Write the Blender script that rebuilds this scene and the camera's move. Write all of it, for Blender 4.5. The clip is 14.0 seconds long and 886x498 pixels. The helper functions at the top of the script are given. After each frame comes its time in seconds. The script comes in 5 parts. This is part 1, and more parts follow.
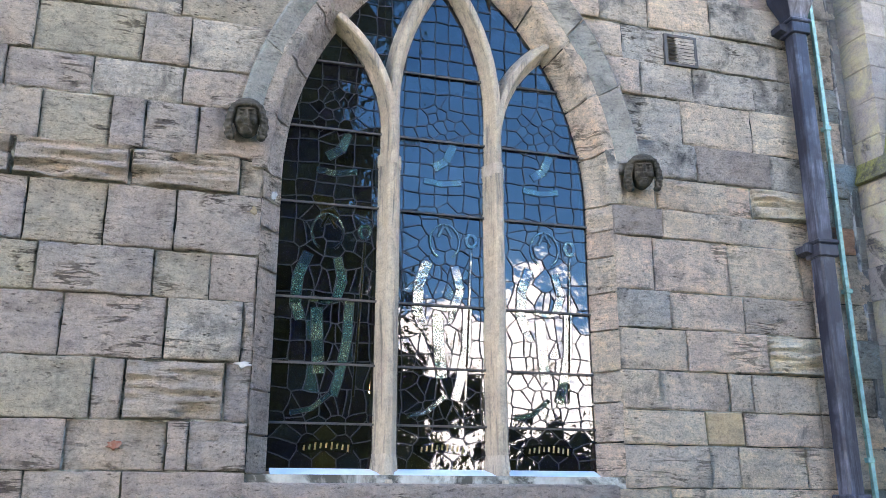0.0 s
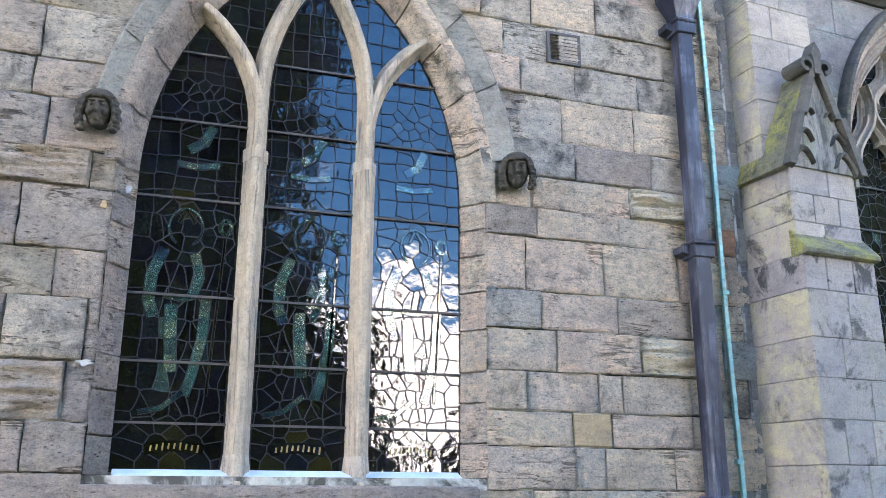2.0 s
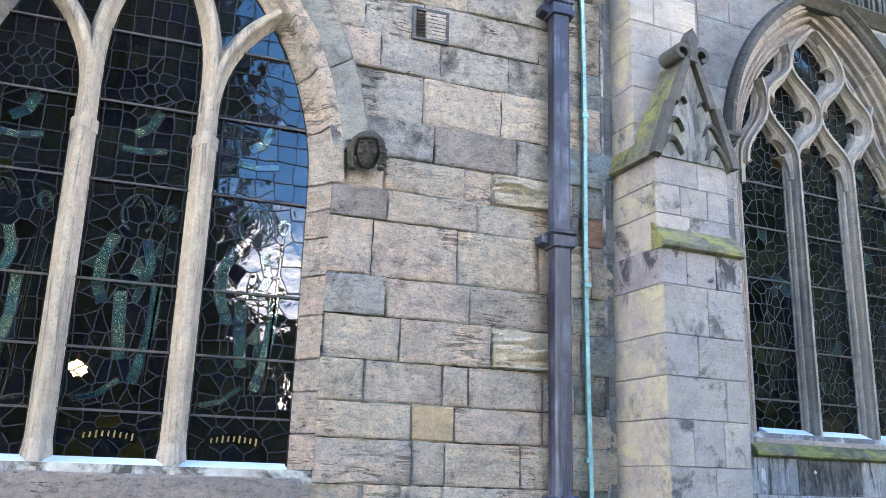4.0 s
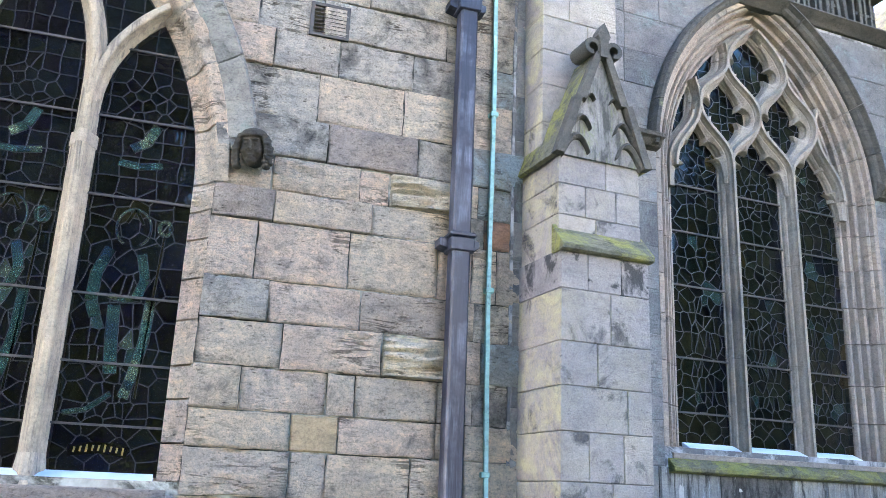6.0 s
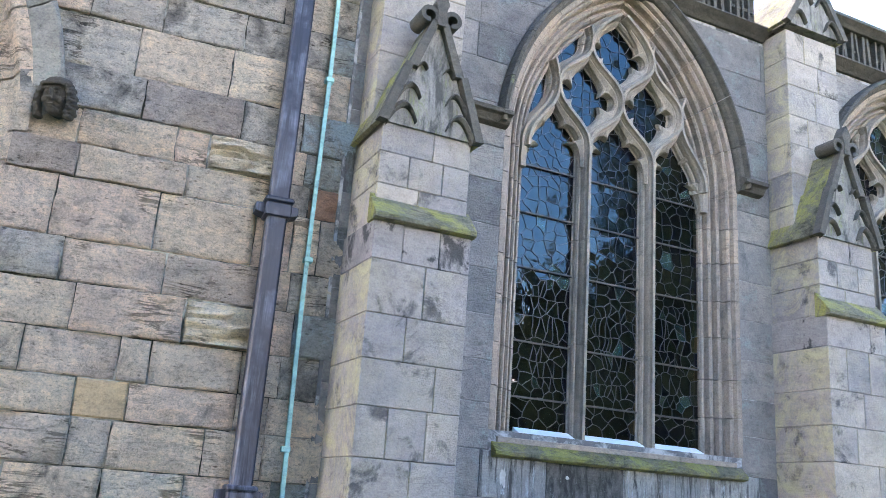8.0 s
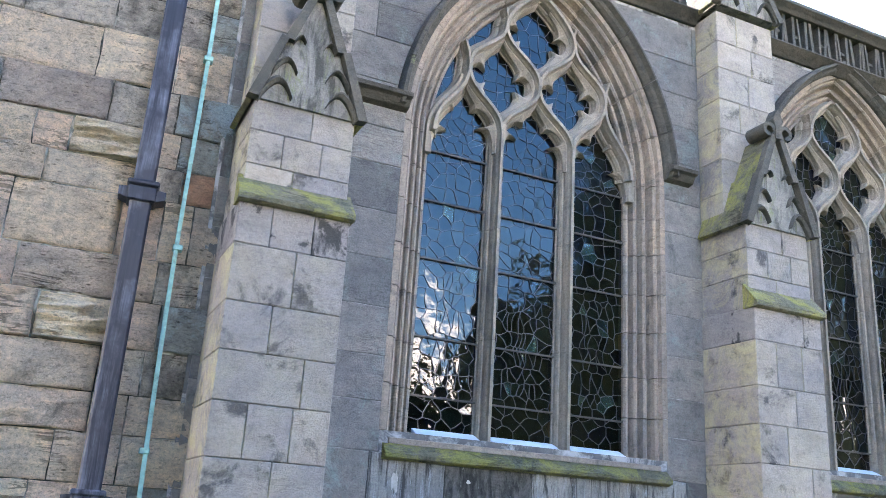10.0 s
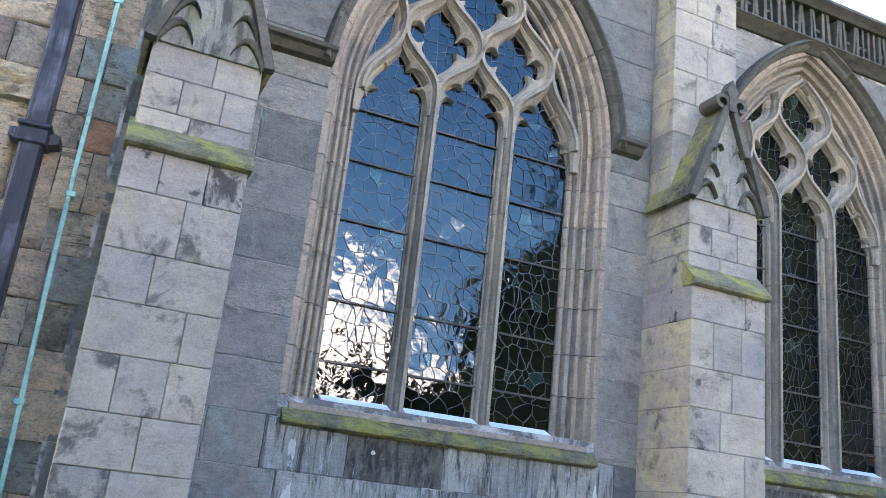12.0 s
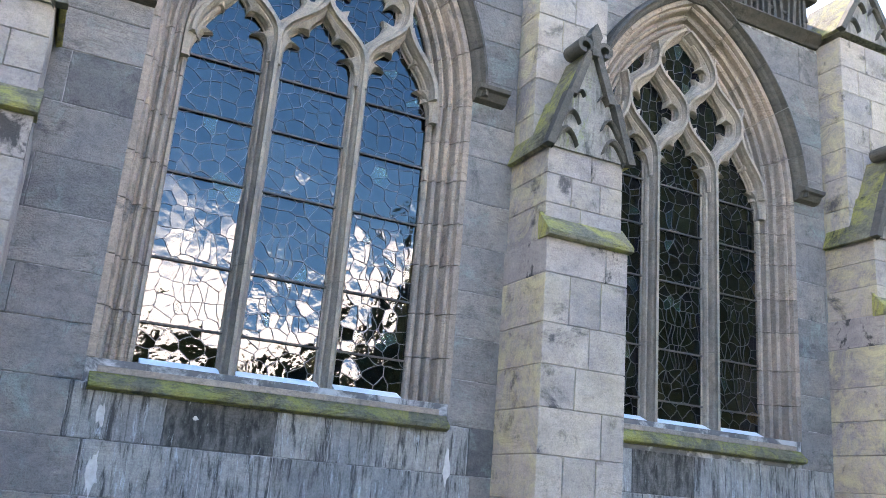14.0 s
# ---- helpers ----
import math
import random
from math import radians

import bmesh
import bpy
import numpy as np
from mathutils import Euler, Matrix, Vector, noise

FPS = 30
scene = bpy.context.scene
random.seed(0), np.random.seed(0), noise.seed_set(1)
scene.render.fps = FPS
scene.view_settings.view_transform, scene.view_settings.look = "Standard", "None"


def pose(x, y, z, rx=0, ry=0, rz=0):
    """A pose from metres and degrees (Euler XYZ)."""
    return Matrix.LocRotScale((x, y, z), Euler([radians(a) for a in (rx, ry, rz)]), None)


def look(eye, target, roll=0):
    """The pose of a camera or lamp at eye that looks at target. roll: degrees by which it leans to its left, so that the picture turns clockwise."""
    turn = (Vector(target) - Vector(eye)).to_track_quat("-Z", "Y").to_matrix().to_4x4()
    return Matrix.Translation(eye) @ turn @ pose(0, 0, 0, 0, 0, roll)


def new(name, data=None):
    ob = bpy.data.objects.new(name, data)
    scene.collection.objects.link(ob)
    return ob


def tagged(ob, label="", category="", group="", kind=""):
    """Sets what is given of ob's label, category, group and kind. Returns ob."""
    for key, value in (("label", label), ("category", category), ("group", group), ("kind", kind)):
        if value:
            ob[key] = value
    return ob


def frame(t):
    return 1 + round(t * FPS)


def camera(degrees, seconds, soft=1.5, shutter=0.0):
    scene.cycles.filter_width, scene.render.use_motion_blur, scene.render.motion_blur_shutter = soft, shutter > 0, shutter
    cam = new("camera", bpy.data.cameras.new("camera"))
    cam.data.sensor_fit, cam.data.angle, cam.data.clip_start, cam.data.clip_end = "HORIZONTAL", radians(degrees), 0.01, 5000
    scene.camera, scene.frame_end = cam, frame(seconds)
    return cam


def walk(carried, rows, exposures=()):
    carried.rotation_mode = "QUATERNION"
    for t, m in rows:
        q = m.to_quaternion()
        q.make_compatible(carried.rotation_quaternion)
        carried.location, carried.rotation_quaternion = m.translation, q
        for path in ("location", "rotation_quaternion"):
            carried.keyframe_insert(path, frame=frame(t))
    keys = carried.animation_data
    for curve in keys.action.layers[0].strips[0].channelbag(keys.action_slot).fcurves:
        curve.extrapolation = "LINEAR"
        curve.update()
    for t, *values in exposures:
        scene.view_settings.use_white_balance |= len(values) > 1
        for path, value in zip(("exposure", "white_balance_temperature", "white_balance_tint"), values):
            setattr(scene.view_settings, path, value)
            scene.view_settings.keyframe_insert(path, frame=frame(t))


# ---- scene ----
cam = camera(54.0, 14.0, soft=0.5)
PATH = [
    (0, (-4.369, -5.143, 1.487), (-3.836, -3.295, 2.038), 0.1),
    (0.5, (-4.257, -5.134, 1.477), (-3.672, -3.305, 2.035), -0.8),
    (1, (-4.049, -5.16, 1.477), (-3.466, -3.338, 2.061), -0.6),
    (1.5, (-3.829, -5.217, 1.499), (-3.262, -3.388, 2.076), -0.0),
    (2, (-3.666, -5.269, 1.526), (-3.07, -3.438, 2.068), 0.2),
    (2.5, (-3.371, -5.318, 1.502), (-2.774, -3.485, 2.035), 0.2),
    (3, (-3.106, -5.328, 1.556), (-2.449, -3.507, 2.057), 1.6),
    (3.2, (-3.041, -5.329, 1.579), (-2.37, -3.513, 2.081), 1.3),
    (5.3, (-2.042, -5.297, 1.559), (-1.484, -3.458, 2.111), 2.8),
    (5.5, (-1.968, -5.302, 1.558), (-1.388, -3.471, 2.113), 2.5),
    (6, (-1.763, -5.342, 1.578), (-1.185, -3.51, 2.134), 2.4),
    (6.5, (-1.501, -5.432, 1.569), (-0.935, -3.592, 2.112), 4.9),
    (7, (-1.24, -5.481, 1.548), (-0.651, -3.652, 2.101), 5.3),
    (7.5, (-0.988, -5.444, 1.528), (-0.405, -3.618, 2.099), 5.7),
    (8, (-0.743, -5.434, 1.49), (-0.095, -3.628, 2.053), 4.3),
    (8.2, (-0.672, -5.427, 1.48), (-0.029, -3.619, 2.043), 3.9),
    (10.3, (0.258, -5.243, 1.414), (0.884, -3.445, 2.026), 3.8),
    (10.5, (0.312, -5.215, 1.397), (0.967, -3.424, 2.0), 3.6),
    (11, (0.493, -5.21, 1.392), (1.121, -3.408, 1.992), 4.2),
    (11.5, (0.712, -5.233, 1.402), (1.289, -3.417, 2.008), 5.6),
    (12, (0.943, -5.244, 1.392), (1.523, -3.422, 1.979), 6.4),
    (12.5, (1.186, -5.163, 1.386), (1.795, -3.349, 1.97), 5.7),
    (12.7, (1.288, -5.134, 1.395), (1.913, -3.331, 1.996), 5.3),
    (13, (1.41, -5.118, 1.397), (2.068, -3.33, 2.006), 5.3),
    (13.5, (1.654, -5.113, 1.401), (2.286, -3.309, 1.988), 4.8),
    (14, (1.893, -5.165, 1.377), (2.547, -3.359, 1.935), 4.8),
]
walk(cam, [(t, pose(-0.07, -0.155, 0) @ look(eye, target, roll)) for t, eye, target, roll in PATH], [(0, 3.3, 7200, 17), (3, 3.5, 7200, 17), (5.5, 3.64, 7300, 17), (8, 3.4, 7450, 17), (10.5, 3.36, 7650, 18), (14, 3.31, 7700, 18)])

# ---- world, sun, exposure ----
SUN_ELEV, SUN_AZ = radians(38), radians(20)      # the sun stands behind the church
world = bpy.data.worlds.new("sky")
scene.world = world
world.use_nodes = True
wn, wl = world.node_tree.nodes, world.node_tree.links
wn.clear()
w_out = wn.new("ShaderNodeOutputWorld")
w_bg = wn.new("ShaderNodeBackground")
w_sky = wn.new("ShaderNodeTexSky")
w_sky.sky_type = "NISHITA"
w_sky.sun_disc = False
w_sky.sun_elevation = SUN_ELEV
w_sky.sun_rotation = SUN_AZ
w_sky.dust_density = 0.3
w_sky.ozone_density = 4.0
w_co = wn.new("ShaderNodeTexCoord")
w_map = wn.new("ShaderNodeMapping")
w_map.inputs["Scale"].default_value = (1.0, 1.0, 2.0)
w_noise = wn.new("ShaderNodeTexNoise")
w_noise.inputs["Scale"].default_value = 2.3
w_noise.inputs["Detail"].default_value = 7
w_ramp = wn.new("ShaderNodeValToRGB")
w_ramp.color_ramp.elements[0].position = 0.53
w_ramp.color_ramp.elements[1].position = 0.64
# cloud thickens towards the horizon
w_sep = wn.new("ShaderNodeSeparateXYZ")
w_low = wn.new("ShaderNodeMapRange")
w_low.inputs["From Min"].default_value = 0.12
w_low.inputs["From Max"].default_value = 0.34
w_low.inputs["To Min"].default_value = 0.14
w_low.inputs["To Max"].default_value = -0.10
w_add = wn.new("ShaderNodeMath")
w_mix = wn.new("ShaderNodeMix")
w_mix.data_type = "RGBA"
w_mix.inputs["B"].default_value = (17.5, 17.7, 18.2, 1)
wl.new(w_co.outputs["Generated"], w_map.inputs["Vector"])
wl.new(w_map.outputs["Vector"], w_noise.inputs["Vector"])
wl.new(w_co.outputs["Generated"], w_sep.inputs["Vector"])
wl.new(w_sep.outputs["Z"], w_low.inputs["Value"])
wl.new(w_noise.outputs["Fac"], w_add.inputs[0])
wl.new(w_low.outputs["Result"], w_add.inputs[1])
wl.new(w_add.outputs["Value"], w_ramp.inputs["Fac"])
wl.new(w_ramp.outputs["Color"], w_mix.inputs["Factor"])
w_hsv = wn.new("ShaderNodeHueSaturation")
w_hsv.inputs["Saturation"].default_value = 1.25
w_hsv.inputs["Value"].default_value = 1.16
wl.new(w_sky.outputs["Color"], w_hsv.inputs["Color"])
wl.new(w_hsv.outputs["Color"], w_mix.inputs["A"])
wl.new(w_mix.outputs["Result"], w_bg.inputs["Color"])
wl.new(w_bg.outputs["Background"], w_out.inputs["Surface"])
w_bg.inputs["Strength"].default_value = 0.15

sun = new("sun", bpy.data.lights.new("sun", "SUN"))
sun.data.energy = 3.5
sun.data.angle = radians(0.6)
sun.data.color = (1.0, 0.94, 0.84)
sun.matrix_world = look((0, 0, 0), (-math.sin(SUN_AZ) * math.cos(SUN_ELEV), -math.cos(SUN_AZ) * math.cos(SUN_ELEV), -math.sin(SUN_ELEV)))


# ---- materials ----
def nodes_of(name):
    m = bpy.data.materials.new(name)
    m.use_nodes = True
    n = m.node_tree.nodes
    return m, n, m.node_tree.links, n["Principled BSDF"]


def ramp_node(n, stops):
    r = n.new("ShaderNodeValToRGB")
    e = r.color_ramp.elements
    while len(e) < len(stops):
        e.new(0.5)
    for i, (p, c) in enumerate(stops):
        e[i].position, e[i].color = p, (*c, 1)
    return r


def noise_node(n, l, vec, scale, detail=6, rough=0.6, dist=0.0):
    t = n.new("ShaderNodeTexNoise")
    t.inputs["Scale"].default_value = scale
    t.inputs["Detail"].default_value = detail
    t.inputs["Roughness"].default_value = rough
    t.inputs["Distortion"].default_value = dist
    l.new(vec, t.inputs["Vector"])
    return t


def mixc(n, l, fac, a, b, kind="MIX"):
    m = n.new("ShaderNodeMix")
    m.data_type, m.blend_type = "RGBA", kind
    for sock, v in (("Factor", fac), ("A", a), ("B", b)):
        if isinstance(v, bpy.types.NodeSocket):
            l.new(v, m.inputs[sock])
        elif sock == "Factor":
            m.inputs[sock].default_value = v
        else:
            m.inputs[sock].default_value = (*v, 1)
    return m.outputs["Result"]


def stone_mat(name, palette, stain=(0.09, 0.085, 0.08), stain_at=(0.55, 0.75), lichen=None, lichen_at=(0.6, 0.72), pits=0.5, bump=0.6, streak=(3, 3, 12), rough=0.9, contrast=0.85, runs=False, relief=0.10, sided=False):
    """Sandstone: each block takes its own hue, with bedding lines, grain, pits, soot and lichen."""
    m, n, l, b = nodes_of(name)
    co = n.new("ShaderNodeTexCoord").outputs["Object"]
    info = n.new("ShaderNodeObjectInfo")
    hue = ramp_node(n, [(i / max(1, len(palette) - 1), c) for i, c in enumerate(palette)])
    l.new(info.outputs["Random"], hue.inputs["Fac"])
    shift = n.new("ShaderNodeVectorMath")
    shift.operation = "ADD"
    l.new(co, shift.inputs[0])
    sc = n.new("ShaderNodeVectorMath")
    sc.operation = "SCALE"
    sc.inputs[0].default_value = (37.0, 11.0, 23.0)
    l.new(info.outputs["Random"], sc.inputs["Scale"])
    l.new(sc.outputs["Vector"], shift.inputs[1])
    vec = shift.outputs["Vector"]
    mp = n.new("ShaderNodeMapping")
    mp.inputs["Scale"].default_value = streak
    l.new(vec, mp.inputs["Vector"])
    bed = noise_node(n, l, mp.outputs["Vector"], 1.6, 10, 0.7, 0.5)
    big = noise_node(n, l, vec, 2.2, 5)
    mid = noise_node(n, l, vec, 16, 10, 0.78)
    grain = noise_node(n, l, vec, 75, 8, 0.85)
    c = hue.outputs["Color"]
    v1 = ramp_node(n, [(0.30, (0.55, 0.54, 0.53)), (0.45, (0.95, 0.95, 0.95)), (0.6, (1.1, 1.08, 1.05)), (0.75, (1.4, 1.34, 1.24))])
    l.new(bed.outputs["Fac"], v1.inputs["Fac"])
    c = mixc(n, l, contrast, c, v1.outputs["Color"], "MULTIPLY")
    v2 = ramp_node(n, [(0.33, (0.62, 0.64, 0.66)), (0.48, (1, 1, 1)), (0.68, (1.25, 1.22, 1.16))])
    l.new(mid.outputs["Fac"], v2.inputs["Fac"])
    c = mixc(n, l, contrast, c, v2.outputs["Color"], "MULTIPLY")
    # broad drifts of tone across a block
    v3 = ramp_node(n, [(0.3, (0.74, 0.74, 0.76)), (0.5, (1, 1, 1)), (0.7, (1.2, 1.16, 1.1))])
    l.new(big.outputs["Fac"], v3.inputs["Fac"])
    c = mixc(n, l, 0.9, c, v3.outputs["Color"], "MULTIPLY")
    # soot and damp with ragged edges
    st = ramp_node(n, [(stain_at[0], (0, 0, 0)), (stain_at[1], (1, 1, 1))])
    stn = noise_node(n, l, mp.outputs["Vector"] if runs else vec, 1.2 if runs else 2.8, 12, 0.7, 0.5)
    l.new(stn.outputs["Fac"], st.inputs["Fac"])
    c = mixc(n, l, st.outputs["Color"], c, stain)
    if lichen:
        li = ramp_node(n, [(lichen_at[0], (0, 0, 0)), (lichen_at[1], (1, 1, 1))])
        lin = noise_node(n, l, mp.outputs["Vector"] if runs else co, 1.5 if runs else 3.2, 12, 0.78, 0.6)
        l.new(lin.outputs["Fac"], li.inputs["Fac"])
        fac = li.outputs["Color"]
        if sided:                       # grows on the damp west-facing sides
            nrm = n.new("ShaderNodeNewGeometry")
            sx = n.new("ShaderNodeSeparateXYZ")
            l.new(nrm.outputs["Normal"], sx.inputs["Vector"])
            west = n.new("ShaderNodeMapRange")
            west.inputs["From Min"].default_value = 0.2
            west.inputs["From Max"].default_value = -0.8
            west.inputs["To Min"].default_value = 0.12
            l.new(sx.outputs["X"], west.inputs["Value"])
            fac = mixc(n, l, 1.0, fac, west.outputs["Result"], "MULTIPLY")
        c = mixc(n, l, fac, c, lichen)
    g = ramp_node(n, [(0.36, (0.6, 0.6, 0.6)), (0.5, (1, 1, 1)), (0.64, (1.3, 1.3, 1.3))])
    l.new(grain.outputs["Fac"], g.inputs["Fac"])
    c = mixc(n, l, contrast * 0.8, c, g.outputs["Color"], "MULTIPLY")
    # pits, longer along the bed
    pit = n.new("ShaderNodeTexVoronoi")
    pm2 = n.new("ShaderNodeMapping")
    pm2.inputs["Scale"].default_value = (15, 15, 44)
    l.new(vec, pm2.inputs["Vector"])
    l.new(pm2.outputs["Vector"], pit.inputs["Vector"])
    pit.inputs["Scale"].default_value = 1.0
    pr = ramp_node(n, [(0.15, (0, 0, 0)), (0.28, (1, 1, 1))])
    l.new(pit.outputs["Distance"], pr.inputs["Fac"])
    pm = ramp_node(n, [(0.53, (0, 0, 0)), (0.6, (1, 1, 1))])
    l.new(noise_node(n, l, vec, 6, 6, 0.7).outputs["Fac"], pm.inputs["Fac"])
    pits_on = mixc(n, l, pm.outputs["Color"], (1, 1, 1), pr.outputs["Color"])
    # tooled, ragged flecks
    fm = n.new("ShaderNodeMapping")
    fm.inputs["Scale"].default_value = (1.0, 1.0, 2.1)
    l.new(vec, fm.inputs["Vector"])
    fl = noise_node(n, l, fm.outputs["Vector"], 26, 9, 0.82, 0.4)
    fr = ramp_node(n, [(0.39, (0, 0, 0)), (0.47, (1, 1, 1))])
    l.new(fl.outputs["Fac"], fr.inputs["Fac"])
    # thin open beds
    cm = n.new("ShaderNodeMapping")
    cm.inputs["Scale"].default_value = (1.6, 1.6, 11)
    l.new(vec, cm.inputs["Vector"])
    ck = noise_node(n, l, cm.outputs["Vector"], 1.3, 6, 0.6, 0.6)
    cr = ramp_node(n, [(0.468, (1, 1, 1)), (0.482, (0, 0, 0)), (0.518, (0, 0, 0)), (0.532, (1, 1, 1))])
    l.new(ck.outputs["Fac"], cr.inputs["Fac"])
    cmask = ramp_node(n, [(0.55, (0, 0, 0)), (0.62, (1, 1, 1))])
    l.new(big.outputs["Fac"], cmask.inputs["Fac"])
    cracks = mixc(n, l, cmask.outputs["Color"], (1, 1, 1), cr.outputs["Color"])
    hollow = mixc(n, l, 1.0, pits_on, cracks, "MULTIPLY")
    c = mixc(n, l, min(1.0, pits * 0.85), c, mixc(n, l, fr.outputs["Color"], (0.34, 0.32, 0.30), (1.12, 1.1, 1.07)), "MULTIPLY")
    c = mixc(n, l, pits, c, mixc(n, l, hollow, (0.16, 0.14, 0.12), (1, 1, 1)), "MULTIPLY")
    l.new(c, b.inputs["Base Color"])
    b.inputs["Roughness"].default_value = rough
    b.inputs["Specular IOR Level"].default_value = 0.25
    h = mixc(n, l, 0.5, bed.outputs["Fac"], mid.outputs["Fac"])
    h = mixc(n, l, 0.3, h, grain.outputs["Fac"])
    h = mixc(n, l, 0.35, h, fl.outputs["Fac"])
    h = mixc(n, l, pits * 0.6, h, hollow, "MULTIPLY")
    bp = n.new("ShaderNodeBump")
    bp.inputs["Strength"].default_value = bump
    bp.inputs["Distance"].default_value = relief
    l.new(h, bp.inputs["Height"])
    l.new(bp.outputs["Normal"], b.inputs["Normal"])
    return m


def plain_mat(name, col, rough=0.6, metal=0.0, var=0.25, scale=12, bump=0.2, second=None, at=(0.5, 0.65), dist=0.008):
    m, n, l, b = nodes_of(name)
    co = n.new("ShaderNodeTexCoord").outputs["Object"]
    a = noise_node(n, l, co, scale, 8, 0.65, 0.3)
    fine = noise_node(n, l, co, scale * 9, 4, 0.7)
    r = ramp_node(n, [(0.3, (1 - var,) * 3), (0.7, (1 + var,) * 3)])
    l.new(a.outputs["Fac"], r.inputs["Fac"])
    c = mixc(n, l, 1.0, col, r.outputs["Color"], "MULTIPLY")
    if second:
        s = ramp_node(n, [(at[0], (0, 0, 0)), (at[1], (1, 1, 1))])
        big = noise_node(n, l, co, scale * 0.45, 9, 0.7, 0.5)
        l.new(big.outputs["Fac"], s.inputs["Fac"])
        c = mixc(n, l, s.outputs["Color"], c, second)
    l.new(c, b.inputs["Base Color"])
    b.inputs["Roughness"].default_value = rough
    b.inputs["Metallic"].default_value = metal
    bp = n.new("ShaderNodeBump")
    bp.inputs["Strength"].default_value = bump
    bp.inputs["Distance"].default_value = dist
    l.new(mixc(n, l, 0.4, a.outputs["Fac"], fine.outputs["Fac"]), bp.inputs["Height"])
    l.new(bp.outputs["Normal"], b.inputs["Normal"])
    return m


def glass_mat(name, tints, rough=0.02, wave=0.3, clear=0.95):
    """Old coloured window glass: uneven surface, each pane its own tint, dark nave behind."""
    m, n, l, b = nodes_of(name)
    info = n.new("ShaderNodeObjectInfo")
    hue = ramp_node(n, [(i / max(1, len(tints) - 1), c) for i, c in enumerate(tints)])
    hue.color_ramp.interpolation = "CONSTANT"
    l.new(info.outputs["Random"], hue.inputs["Fac"])
    co = n.new("ShaderNodeTexCoord").outputs["Object"]
    paint = noise_node(n, l, co, 22, 8, 0.75, 0.8)
    pr = ramp_node(n, [(0.35, (0.25, 0.25, 0.25)), (0.62, (1, 1, 1))])
    l.new(paint.outputs["Fac"], pr.inputs["Fac"])
    c = mixc(n, l, 0.8, hue.outputs["Color"], pr.outputs["Color"], "MULTIPLY")
    l.new(c, b.inputs["Base Color"])
    b.inputs["Roughness"].default_value = rough
    b.inputs["IOR"].default_value = 1.56
    b.inputs["Transmission Weight"].default_value = clear
    wv = noise_node(n, l, co, 9, 3, 0.5)
    bp = n.new("ShaderNodeBump")
    bp.inputs["Strength"].default_value = wave
    bp.inputs["Distance"].default_value = 0.01
    l.new(wv.outputs["Fac"], bp.inputs["Height"])
    l.new(bp.outputs["Normal"], b.inputs["Normal"])
    return m


M_OLD = stone_mat("weathered_sandstone", [(0.696, 0.556, 0.414), (0.630, 0.525, 0.414), (0.742, 0.588, 0.424), (0.584, 0.498, 0.405), (0.696, 0.536, 0.414), (0.640, 0.545, 0.433), (0.730, 0.609, 0.463)], stain_at=(0.56, 0.72), pits=0.72, bump=1.0, contrast=0.95, relief=0.17)
M_OLD_GREY = stone_mat("grey_weathered_sandstone", [(0.453, 0.377, 0.316), (0.404, 0.349, 0.312), (0.501, 0.416, 0.337), (0.379, 0.333, 0.296), (0.477, 0.388, 0.326), (0.440, 0.388, 0.296)], stain_at=(0.6, 0.8), lichen=(0.33, 0.33, 0.2), lichen_at=(0.62, 0.76), pits=0.85, bump=1.0, contrast=0.85, relief=0.17)
M_OLD_DARK = stone_mat("sooty_sandstone", [(0.56, 0.50, 0.42), (0.48, 0.445, 0.39), (0.58, 0.50, 0.40)], stain_at=(0.49, 0.66), pits=0.85, bump=1.0, contrast=0.95, relief=0.17)
M_ERODED = stone_mat("eroded_sandstone", [(0.72, 0.62, 0.46), (0.68, 0.585, 0.45)], stain_at=(0.6, 0.8), pits=0.8, bump=1.0, streak=(2, 2, 12), relief=0.15)
M_OCHRE = stone_mat("ochre_sandstone", [(0.33, 0.24, 0.145), (0.33, 0.24, 0.145)], stain_at=(0.62, 0.85), pits=0.2, bump=0.4)
M_ASHLAR = stone_mat("grey_ashlar", [(0.224, 0.211, 0.2), (0.146, 0.15, 0.152), (0.249, 0.232, 0.212), (0.107, 0.112, 0.116), (0.232, 0.215, 0.204), (0.185, 0.189, 0.18)], stain=(0.07, 0.075, 0.08), stain_at=(0.57, 0.7), pits=0.25, bump=0.7, streak=(3, 3, 6), lichen=(0.22, 0.28, 0.26), lichen_at=(0.53, 0.7), contrast=0.7)
M_BUTT = stone_mat("buttress_ashlar", [(0.294, 0.262, 0.245), (0.248, 0.23, 0.223), (0.331, 0.29, 0.254), (0.225, 0.212, 0.205)], stain=(0.075, 0.072, 0.072), stain_at=(0.56, 0.64), pits=0.2, bump=0.6, streak=(2, 2, 5), lichen=(0.43, 0.375, 0.235), lichen_at=(0.45, 0.62), sided=True, contrast=0.6)
M_BUTT_SOOT = stone_mat("soot_crusted_ashlar", [(0.294, 0.262, 0.245), (0.25, 0.235, 0.228)], stain=(0.06, 0.058, 0.058), stain_at=(0.55, 0.6), pits=0.2, bump=0.6, streak=(2, 2, 5), contrast=0.6)
M_GABLE = stone_mat("green_stained_gable_stone", [(0.27, 0.255, 0.235), (0.23, 0.22, 0.20)], stain=(0.085, 0.085, 0.075), stain_at=(0.47, 0.6), lichen=(0.20, 0.22, 0.11), lichen_at=(0.54, 0.66), pits=0.2, bump=0.6, streak=(8, 8, 2), runs=True, contrast=0.7)
